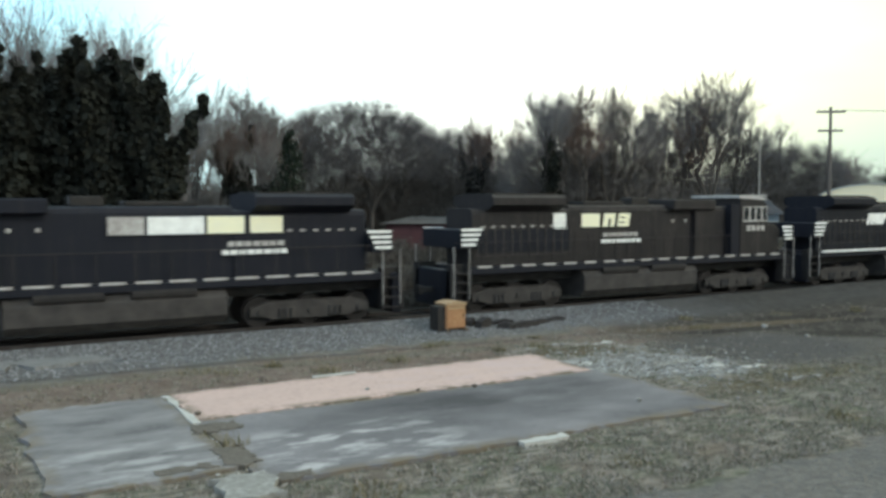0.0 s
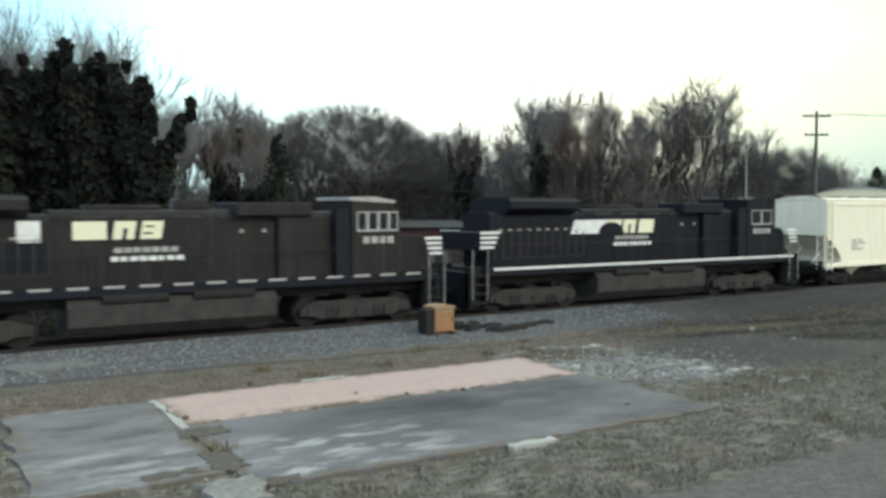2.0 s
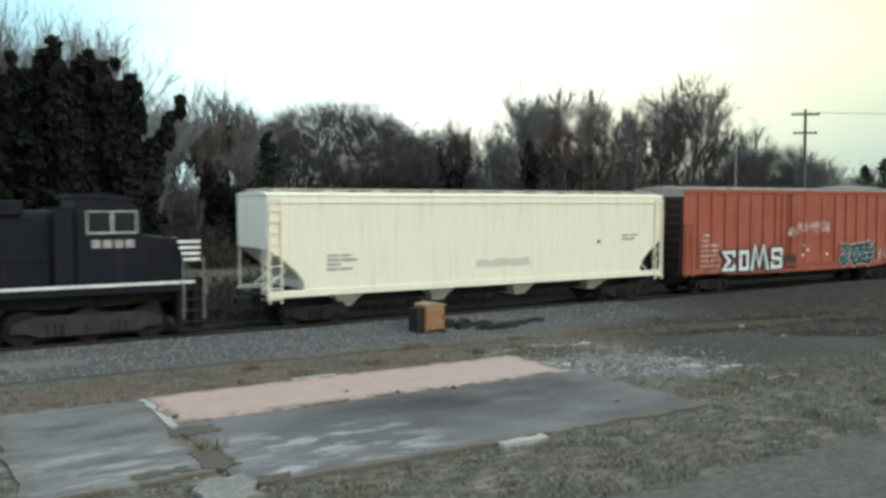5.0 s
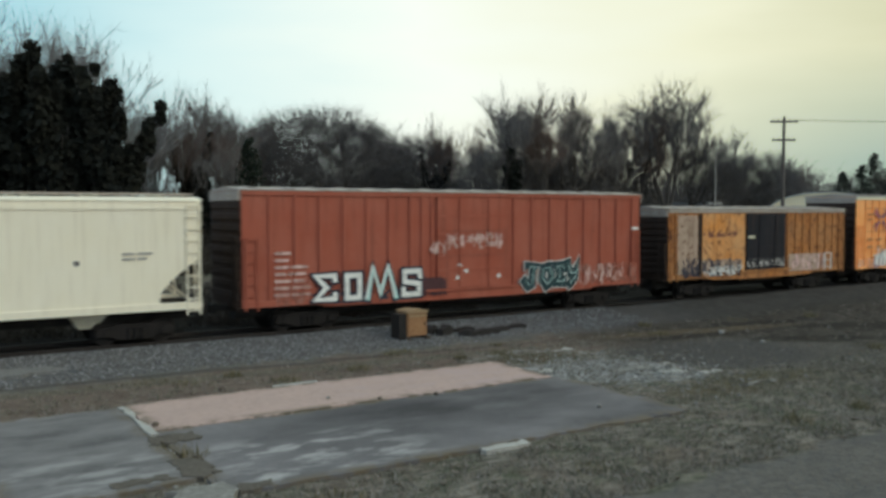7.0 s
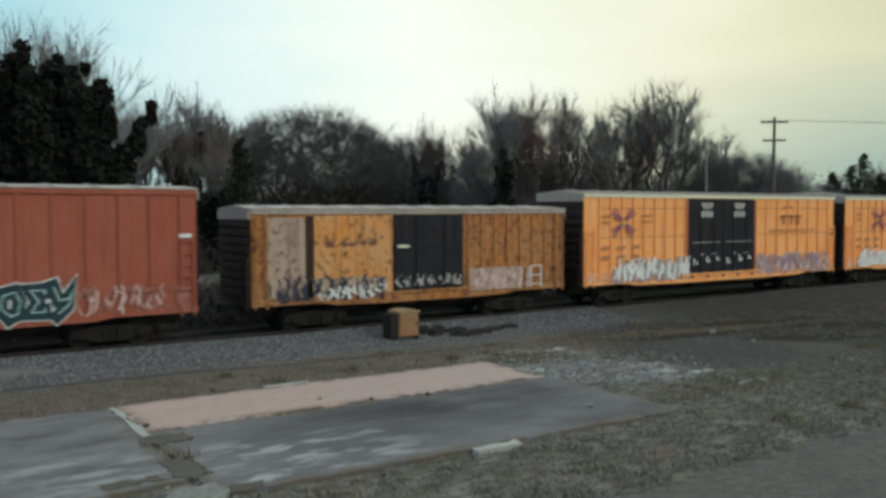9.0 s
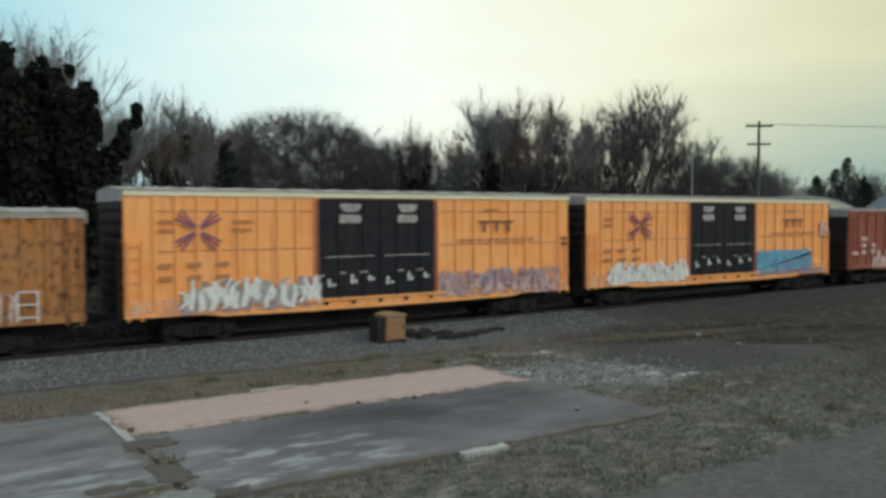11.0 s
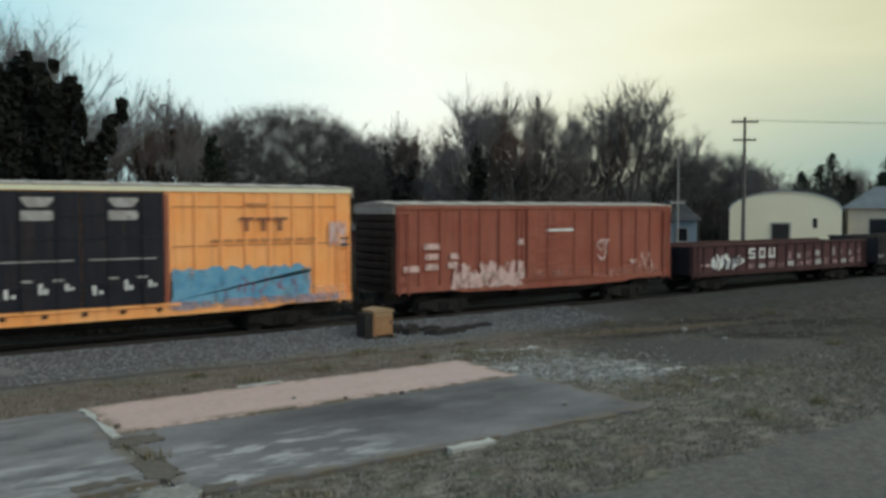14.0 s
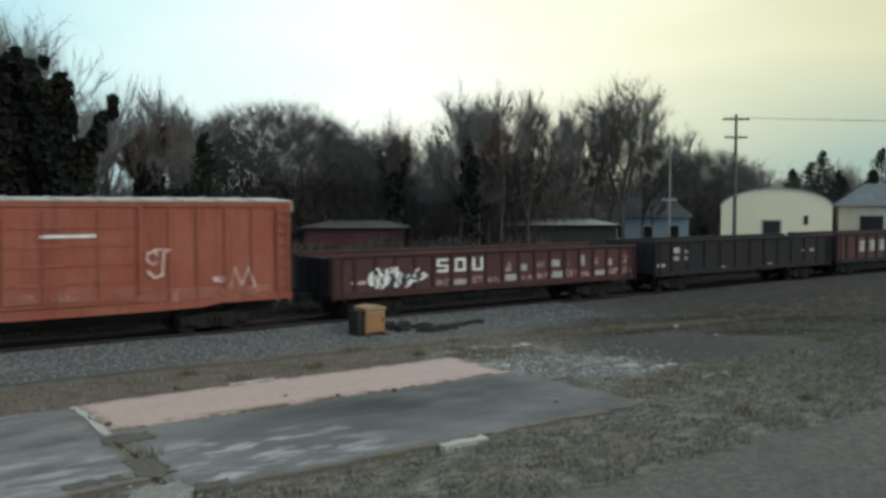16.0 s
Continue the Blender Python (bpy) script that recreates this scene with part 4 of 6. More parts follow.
def cloud_mark(car, x0, x1, z0, z1, material, seed, lift=0.008, name="paint_patch", label=""):
    """An uneven sprayed or faded field with a ragged outline."""
    rng = random.Random(seed)
    ring = []
    for i in range(110):
        a = 2 * math.pi * i / 110
        c, s = math.cos(a), math.sin(a)
        k = 1 / max(abs(c), abs(s)) ** 0.96
        ring.append(((x0 + x1) / 2 + (x1 - x0) / 2 * c * k * rng.uniform(0.95, 1.0), (z0 + z1) / 2 + (z1 - z0) / 2 * s * k * (1 - 0.45 * rng.random() ** 2.5)))
    bm = bmesh.new()
    bm.faces.new([bm.verts.new((x, -1.6 - lift, max(z, z0))) for x, z in ring])
    return part(name, bm, material, car, label)


def boxcar(name, label, x, length, sill, eave, paint, door, door_paint, ribs, roof_paint=None, high=True, trim=None, group="freight cars"):
    """A ribbed boxcar with sliding or plug doors in `door` (pairs of x from the car's end)."""
    car = thing(name, label, "boxcar", group)
    roof_paint = roof_paint or M["galv"]
    bm = bmesh.new()
    box(bm, 0.0, length, -1.53, 1.53, sill + 0.12, eave)
    part("body", bm, paint, car, bevel=0.01)
    for s in (-1, 1):
        bm = bmesh.new()
        y0, y1 = sorted((s * 1.532, s * 1.60))
        d0, d1 = door[0][0], door[-1][1]
        out = [(0, sill), (2.6, sill), (3.2, sill - 0.10), (d0 - 0.4, sill - 0.14), (d1 + 0.4, sill - 0.14), (length - 3.2, sill - 0.10), (length - 2.6, sill), (length, sill), (length, sill + 0.22), (0, sill + 0.22)]
        prism(bm, out, y0, y1)
        part("side_sill", bm, paint, car)
        bm = bmesh.new()
        box(bm, 0, length, y0, y1, eave - 0.16, eave)
        part("top_chord", bm, trim or paint, car)
    bm = bmesh.new()
    box(bm, -0.055, 0.055, -0.074, 0.0, sill + 0.23, eave - 0.165)
    post = mesh_of("side_post", bm, paint, 0.012)
    for s in (-1, 1):
        for rx in ribs:
            again("side_post", post, car, (rx, -1.532 if s < 0 else 1.532 + 0.074, 0))
    for k, (d0, d1) in enumerate(door):
        for s in (-1, 1):
            bm = bmesh.new()
            y0, y1 = sorted((s * 1.535, s * 1.64))
            box(bm, d0, d1, y0, y1, sill + 0.30, eave - 0.2)
            leaf = part("door", bm, door_paint, car)
            bm = bmesh.new()
            box(bm, d0 + 0.05, d1 - 0.05, *sorted((s * 1.641, s * 1.665)), -0.04, 0.04)
            bar = mesh_of("door_rib", bm, door_paint)
            for i in range(1, 5):
                again("door_rib", bar, leaf, (0, 0, sill + 0.3 + (eave - 0.5 - sill) * i / 5))
            if s < 0:
                for rx in (d0 + (d1 - d0) * 0.3, d0 + (d1 - d0) * 0.72):
                    bm = bmesh.new()
                    tube(bm, (rx, -1.69, sill + 0.25), (rx, -1.69, eave - 0.25), 0.022, sides=6)
                    box(bm, rx - 0.12, rx + 0.12, -1.71, -1.667, sill + 0.95, sill + 1.05)
                    part("locking_rod", bm, door_paint, leaf)
    for s in (-1, 1):
        bm = bmesh.new()
        box(bm, door[0][0] - 0.5, door[-1][1] + 0.5, *sorted((s * 1.601, s * 1.68)), sill + 0.2, sill + 0.28)
        part("door_track", bm, paint, car)
    bm = bmesh.new()
    prism_pts = [(-1.63, eave), (1.63, eave), (1.63, eave + 0.04), (0, eave + 0.16), (-1.63, eave + 0.04)]
    loft(bm, [[(xx, py, pz) for py, pz in prism_pts] for xx in (-0.06, length + 0.06)])
    roof = part("roof", bm, roof_paint, car)
    bm = bmesh.new()
    loft(bm, [[(q, py, pz + (0.035 if pz > eave + 0.03 else 0)) for py, pz in prism_pts] for q in (0, 0.07)])
    rib = mesh_of("roof_rib", bm, roof_paint)
    step = 1.25
    for i in range(int(length / step)):
        again("roof_rib", rib, roof, (0.6 + i * step, 0, 0.002))
    # end sheets, ribs and left ladder carry the ends' shade in their colour
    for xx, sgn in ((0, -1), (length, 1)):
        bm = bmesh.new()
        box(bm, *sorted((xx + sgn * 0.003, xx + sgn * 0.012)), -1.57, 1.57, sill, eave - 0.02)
        part("end_sheet", bm, M["end_shade_grime"], car, "end wall with shade put into its dark colour")
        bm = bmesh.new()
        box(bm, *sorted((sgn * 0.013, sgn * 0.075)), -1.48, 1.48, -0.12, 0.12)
        rib = mesh_of("end_rib", bm, M["end_shade_grime"], 0.025)
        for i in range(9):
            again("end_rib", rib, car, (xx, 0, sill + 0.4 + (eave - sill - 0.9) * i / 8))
        bm = bmesh.new()
        x0, x1 = sorted((xx + sgn * 0.014, xx + sgn * 0.09))
        box(bm, x0, x1, -1.55, 1.55, eave - 0.34, eave - 0.02)
        part("end_cap", bm, roof_paint, car)
    ladder(car, 0.12, -1.63, sill - 0.1, eave - 1.6 if high else eave - 0.3, 0.42, paint)
    ladder(car, length - 0.54, -1.63, sill - 0.1, eave - 1.6 if high else eave - 0.3, 0.42, paint)
    ladder(car, -0.12, -1.5, sill - 0.1, eave - 1.6, 0.42, M["end_shade_grime"], "y")
    ladder(car, length + 0.10, 1.05, sill - 0.1, eave - 1.6, 0.42, paint, "y")
    bm = bmesh.new()
    box(bm, 0.2, length - 0.2, -0.4, 0.4, 0.5, sill + 0.118)
    box(bm, 4.0, length - 4.0, 0.5, 0.62, 0.3, sill + 0.1)
    for bx in (2.6, length - 2.6, length * 0.36, length * 0.5, length * 0.64):
        box(bm, bx - 0.12, bx + 0.12, -1.45, 1.45, sill - 0.08, sill + 0.117)
    tube(bm, (length * 0.42, -0.75, 0.72), (length * 0.42 + 1.1, -0.75, 0.72), 0.2, sides=10)
    part("underframe", bm, M["steel"], car)
    couplers(car, length)
    trucks(car, (2.6, length - 2.6))
    return car


def rows_of(seed, car, x, z, wide, count, material, high=0.12, gap=0.2, name="stencil"):
    """Small unreadable stencils as plain bars."""
    rng = random.Random(seed)
    for i in range(count):
        k = 0.0
        for _ in range(rng.choice((1, 2, 2))):
            w = wide * rng.uniform(0.25, 0.5)
            plate(car, name, x + k, x + k + w, z - i * gap, z - i * gap + high, material)
            k += w + 0.09


def even_ribs(a, b, count):
    return [a + (b - a) * i / (count - 1) for i in range(count)]


def red_boxcar():
    """X 79.5 to 98.2"""
    ribs = even_ribs(1.0, 6.6, 7) + [7.1, 7.55] + even_ribs(11.5, 18.2, 8)
    car = boxcar("red_boxcar", "tall faded red ribbed boxcar with spray-painted lettering low on its side", 79.5, 18.7, 0.98, 4.97, M["red"], ((7.75, 11.1),), M["red"], ribs)
    rows_of(3, car, 1.15, 2.75, 1.5, 7, M["pinkmark"], 0.11, 0.24)
    cloud_mark(car, 1.15, 2.5, 1.0, 1.9, M["scrape"], 9, 0.047, "faded_patch")
    for glyph, x0, x1, z1, fill in (("sigma", 2.62, 3.45, 2.0, M["white"]), ("ring", 3.82, 4.45, 1.98, M["white"]), ("peaks", 4.72, 5.9, 2.2, M["mint"]), ("snake", 6.2, 7.0, 2.04, M["white"])):
        spray(car, glyph, x0, x1, 1.1, z1, 0.36, M["ink"], 0.052)
        spray(car, glyph, x0, x1, 1.1, z1, 0.19, fill, 0.062, label="pale green sprayed sign" if glyph == "peaks" else "white sprayed sign edged in black")
    spray(car, "peaks", 4.66, 5.84, 1.14, 2.26, 0.10, M["white"], 0.072)
    cloud_mark(car, 7.1, 8.2, 1.0, 1.75, M["maroon"], 19, 0.046, "paint_patch", "sooty scuffed patch")
    scrawl(car, 2.3, 7.0, 0.95, 1.35, M["ink"], 5, 14, 0.05, 0.09)
    for k, (glyph, x0, x1, z0, z1) in enumerate((("hook", 12.0, 12.6, 1.15, 2.0), ("loop", 12.85, 13.45, 1.15, 1.95), ("sigma", 13.66, 14.1, 1.2, 2.0), ("fork", 14.32, 14.9, 1.15, 2.05))):
        spray(car, glyph, x0, x1, z0, z1, 0.46, M["white"], 0.050 + 0.002 * k)
        spray(car, glyph, x0, x1, z0, z1, 0.385, M["teal"], 0.062 + 0.002 * k, label="dark teal sprayed sign edged in white")
        spray(car, glyph, x0 + 0.03, x1 + 0.03, z0 + 0.06, z1 - 0.04, 0.035, M["mint"], 0.074 + 0.002 * k)
    cloud_mark(car, 15.1, 18.5, 1.05, 2.0, M["scrape"], 16, 0.046, "paint_patch", "rubbed chalky patch")
    scrawl(car, 15.0, 17.6, 1.0, 2.0, M["pinkmark"], 6, 16, 0.05, 0.035)
    scrawl(car, 8.2, 10.9, 2.75, 3.4, M["pinkmark"], 8, 26, 0.075, 0.06, label="pale pink spray-painted scrawl")
    for x0, x1, z0, z1 in ((8.15, 11.05, 3.46, 3.52), (8.15, 8.21, 1.5, 3.455), (10.99, 11.05, 1.5, 3.455), (8.22, 10.98, 2.5, 2.54)):
        plate(car, "panel_frame", x0, x1, z0, z1, M["brown"], 0.068)
    scrawl(car, 7.5, 8.1, 2.5, 3.2, M["pinkmark"], 10, 5, 0.075, 0.05)
    for x, z in ((8.7, 2.1), (9.0, 1.85), (8.6, 1.6), (10.6, 1.6)):
        plate(car, "paper_tag", x, x + 0.14, z, z + 0.14, M["white"], 0.07)
    plate(car, "stencil", 18.1, 18.5, 3.42, 3.55, M["white"], 0.05)
    return car


def orange_boxcar():
    """X 100.1 to 114.0"""
    ribs = even_ribs(0.5, 5.4, 7) + even_ribs(9.0, 13.6, 8)
    car = boxcar("orange_boxcar", "short rust-streaked orange boxcar with a dark sliding door", 100.1, 14.0, 1.0, 4.33, M["orange"], ((5.6, 8.7),), M["door_black"], ribs, high=False, trim=M["galv"])
    plate(car, "side_panel", 0.5, 1.95, 1.25, 4.05, M["tan_panel"], 0.047, label="chalky tan panel")
    plate(car, "side_panel", 2.3, 5.45, 1.25, 4.12, M["sun_orange"], 0.047, label="brighter orange panel")
    plate(car, "side_panel", 9.0, 11.7, 1.1, 2.0, M["tan_panel"], 0.047)
    cloud_mark(car, 0.55, 5.3, 1.2, 1.9, M["tan_panel"], 27, 0.05)
    scrawl(car, 2.5, 4.8, 2.95, 3.3, M["darkmark"], 28, 18, 0.053, 0.09)
    plate(car, "side_post", 2.0, 2.25, 1.2, 4.1, M["end_shade_grime"], 0.05)
    scrawl(car, 0.9, 5.2, 1.0, 2.0, M["ink"], 21, 34, 0.055, 0.07, label="black spray-painted scrawl")
    scrawl(car, 2.4, 5.2, 1.05, 1.6, M["white"], 22, 20, 0.06, 0.05)
    scrawl(car, 5.7, 8.6, 1.35, 1.9, M["greymark"], 23, 18, 0.075, 0.05)
    scrawl(car, 9.2, 12.0, 1.05, 2.0, M["pinkmark"], 24, 30, 0.055, 0.07)
    plate(car, "paper_tag", 5.7, 6.2, 2.9, 3.0, M["cream"], 0.07)
    ladder(car, 12.1, -1.68, 1.1, 2.0, 0.55, M["white"])
    return car


def yellow_boxcar(name, label, x, length, d0, dmid, d1, cx, lx):
    ribs = even_ribs(0.95, d0 - 0.15, 9) + even_ribs(d1 + 0.2, length - 0.6, 8)
    car = boxcar(name, label, x, length, 0.97, 5.04, M["yellow"], ((d0, dmid - 0.02), (dmid + 0.02, d1)), M["door_black"], ribs, M["galv"], trim=M["cream"])
    # crossed-arrow emblem as plain bars
    cz = 3.76
    for i, (a, m) in enumerate(((38, M["magenta"]), (-38, M["magenta"]), (50, M["violet"]), (-50, M["violet"]), (27, M["violet"]), (-27, M["violet"]))):
        bm = bmesh.new()
        c, s = math.cos(radians(a)), math.sin(radians(a))
        for r0, r1 in ((-0.86, -0.14), (0.14, 0.86)):
            pts = [(r0, -0.036), (r1, -0.036), (r1, 0.036), (r0, 0.036)]
            prism(bm, [(cx + u * c - v * s, cz + u * s + v * c) for u, v in pts], -1.654 - 0.004 * i, -1.652 - 0.004 * i)
        part("emblem_bar", bm, m, car)
    # horizontal panel seams
    for z in (3.06, 4.36):
        for a, b in ((0.9, d0 - 0.2), (d1 + 0.2, length - 0.6)):
            plate(car, "panel_seam", a, b, z, z + 0.035, M["softmark"], -0.036)
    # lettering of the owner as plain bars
    for k in range(3):
        w = 0.52
        plate(car, "owner_mark", lx + k * 0.62, lx + k * 0.62 + w, 3.92, 4.02, M["darkmark"], 0.052)
        plate(car, "owner_mark", lx + k * 0.62 + 0.2, lx + k * 0.62 + 0.32, 3.55, 3.918, M["darkmark"], 0.052)
    for k in range(9):
        plate(car, "stencil", lx - 1.0 + k * 0.44, lx - 0.66 + k * 0.44, 3.2, 3.29, M["softmark"], 0.05)
    plate(car, "stencil", lx + 0.2, lx + 1.0, 4.42, 4.5, M["softmark"], 0.05)
    for z, w in ((4.0, 0.55), (3.72, 0.5)):
        plate(car, "stencil", 1.05, 1.05 + w, z, z + 0.09, M["softmark"], 0.05)
        plate(car, "stencil", 3.5, 3.5 + w + 0.2, z, z + 0.08, M["softmark"], 0.05)
    for i in range(3):
        for j in range(2):
            plate(car, "stencil", 1.05 + i * 0.95, 1.5 + i * 0.95, 2.55 - 0.42 * j, 2.7 - 0.42 * j, M["softmark"], 0.05)
    # sides rubbed chalky towards the sill, rusty jambs beside the doors
    for k, (a, b) in enumerate(((0.1, d0 - 0.25), (d1 + 0.25, length - 0.1))):
        cloud_mark(car, a, b, 1.0, 1.62, M["chalky"], 300 + k + round(10 * x), 0.0455, "paint_patch", "chalky pinkish rubbed paint")
    for a in (d0 - 0.17, d1 + 0.03):
        plate(car, "door_jamb", a, a + 0.14, 1.3, 4.8, M["brown"], 0.03, label="rust-brown door jamb")
    for k in range(5):
        a = d0 + 0.15 + k * (d1 - d0 - 0.4) / 4
        plate(car, "door_stop", a, a + 0.16, 1.02, 1.14, M["end_shade_grime"], 0.085)
    # reflective labels and gear on the doors
    for a, b in ((d0, dmid), (dmid, d1)):
        c = (a + b) / 2
        for z, w in ((4.36, 0.44), (3.96, 0.46)):
            bm = bmesh.new()
            prism(bm, [(c - w, z + 0.3), (c - w, z + 0.2), (c - w * 0.6, z), (c + w * 0.6, z), (c + w, z + 0.2), (c + w, z + 0.3)] if z > 4.2 else [(c - w, z), (c + w * 0.85, z), (c + w, z + 0.15), (c + w * 0.85, z + 0.3), (c - w, z + 0.3)], -1.678, -1.675)
            part("door_label", bm, M["greymark"], car)
        for k, h in ((0.12, 0.3), (0.2, 0.12), (0.5, 0.34), (0.56, 0.16), (0.8, 0.22), (0.86, 0.1)):
            q = a + (b - a) * k
            plate(car, "door_fitting", q, q + 0.09, 1.62 + 0.25 * k, 1.62 + h + 0.25 * k, M["white"], 0.08)
        for k in (0.3, 0.66):
            q = a + (b - a) * k
            plate(car, "door_fitting", q, q + 0.3, 2.12, 2.19, M["greymark"], 0.08)
        plate(car, "door_fitting", a + 0.2, b - 0.25, 2.72, 2.76, M["greymark"], 0.08)
    plate(car, "stencil", length - 0.5, length - 0.12, 3.2, 3.3, M["ink"], 0.05)
    plate(car, "stencil", length - 0.5, length - 0.12, 2.95, 3.05, M["ink"], 0.05)
    return car


def yellow_first():
    car = yellow_boxcar("yellow_boxcar", "tall yellow boxcar with black double doors and silver scrawls", 115.2, 18.75, 6.75, 9.2, 11.65, 2.35, 13.85)
    cloud_mark(car, 1.6, 6.9, 0.95, 1.75, M["lilac"], 31, 0.047, "paint_patch", "washed-out pinkish sprayed field")
    scrawl(car, 1.7, 6.9, 1.0, 2.15, M["white"], 32, 30, 0.056, 0.09, label="silver and grey spray-painted scrawl")
    scrawl(car, 2.4, 6.6, 1.2, 2.1, M["greymark"], 33, 34, 0.053, 0.14)
    cloud_mark(car, 11.8, 18.2, 0.95, 2.1, M["lilac"], 34, 0.047, "paint_patch", "washed-out lilac sprayed field")
    scrawl(car, 13.0, 17.0, 1.2, 2.0, M["violet"], 35, 26, 0.053, 0.05)
    scrawl(car, 12.0, 18.2, 1.0, 1.7, M["pinkmark"], 36, 34, 0.056, 0.07)
    return car


def yellow_second():
    car = yellow_boxcar("yellow_boxcar", "tall yellow boxcar with black double doors, white and blue graffiti", 135.0, 18.85, 7.0, 9.45, 11.95, 3.4, 14.5)
    cloud_mark(car, 1.3, 6.9, 1.05, 1.75, M["white"], 41, 0.047, "paint_patch", "white sprayed field")
    scrawl(car, 1.4, 6.7, 1.0, 2.1, M["white"], 42, 30, 0.056, 0.13, label="white spray-painted block letters, unreadable")
    scrawl(car, 1.5, 6.6, 1.3, 2.0, M["white"], 48, 22, 0.058, 0.1)
    scrawl(car, 1.6, 6.5, 1.1, 1.9, M["lilac"], 43, 26, 0.06, 0.03)
    cloud_mark(car, 12.1, 17.2, 1.1, 2.4, M["blueink"], 44, 0.047, "paint_patch", "bright blue sprayed field")
    scrawl(car, 14.0, 16.6, 1.3, 2.0, M["violet"], 45, 12, 0.056, 0.04, label="dark drips on the blue field")
    cloud_mark(car, 12.0, 18.4, 0.98, 1.3, M["lilac"], 46, 0.051)
    cloud_mark(car, 17.9, 18.6, 2.9, 3.9, M["pinkmark"], 47, 0.048, "paint_patch", "pale repainted patch")
    return car


def brown_boxcar():
    """X 155.8 to 171.6"""
    ribs = even_ribs(1.1, 6.1, 6) + [6.35] + even_ribs(10.55, 15.3, 6)
    car = boxcar("brown_boxcar", "faded brown-red ribbed boxcar with a sliding door and scraped patches", 155.8, 15.8, 1.05, 4.45, M["brown"], ((6.55, 10.3),), M["brown"], ribs, high=False)
    cloud_mark(car, 2.8, 6.2, 1.05, 1.75, M["pinkmark"], 51, 0.05, "paint_patch", "chalky pale overpainted patch")
    scrawl(car, 2.6, 6.3, 1.05, 2.15, M["pinkmark"], 55, 34, 0.053, 0.09)
    for x0, z0, w in ((1.25, 2.7, 0.75), (1.3, 2.3, 0.6), (1.3, 1.9, 0.6), (2.5, 2.3, 0.4), (6.0, 2.8, 0.35), (0.3, 1.85, 0.7), (2.4, 1.95, 0.45)):
        plate(car, "stencil", x0, x0 + w, z0, z0 + 0.24, M["pinkmark"], 0.055)
    plate(car, "stencil", 7.6, 9.2, 3.34, 3.44, M["white"], 0.075)
    spray(car, "hook", 10.75, 11.5, 2.0, 2.9, 0.09, M["pinkmark"], 0.055, label="thin chalky sprayed hook")
    spray(car, "loop", 10.7, 11.1, 2.45, 2.85, 0.08, M["pinkmark"], 0.06)
    spray(car, "peaks", 13.5, 14.4, 1.55, 2.2, 0.08, M["pinkmark"], 0.055, label="thin chalky sprayed zigzag")
    plate(car, "stencil", 12.9, 13.3, 1.75, 1.95, M["pinkmark"], 0.055)
    cloud_mark(car, 6.7, 10.2, 1.35, 1.7, M["scrape"], 54, 0.07)
    cloud_mark(car, 10.4, 15.4, 1.2, 1.65, M["scrape"], 57, 0.046)
    return car


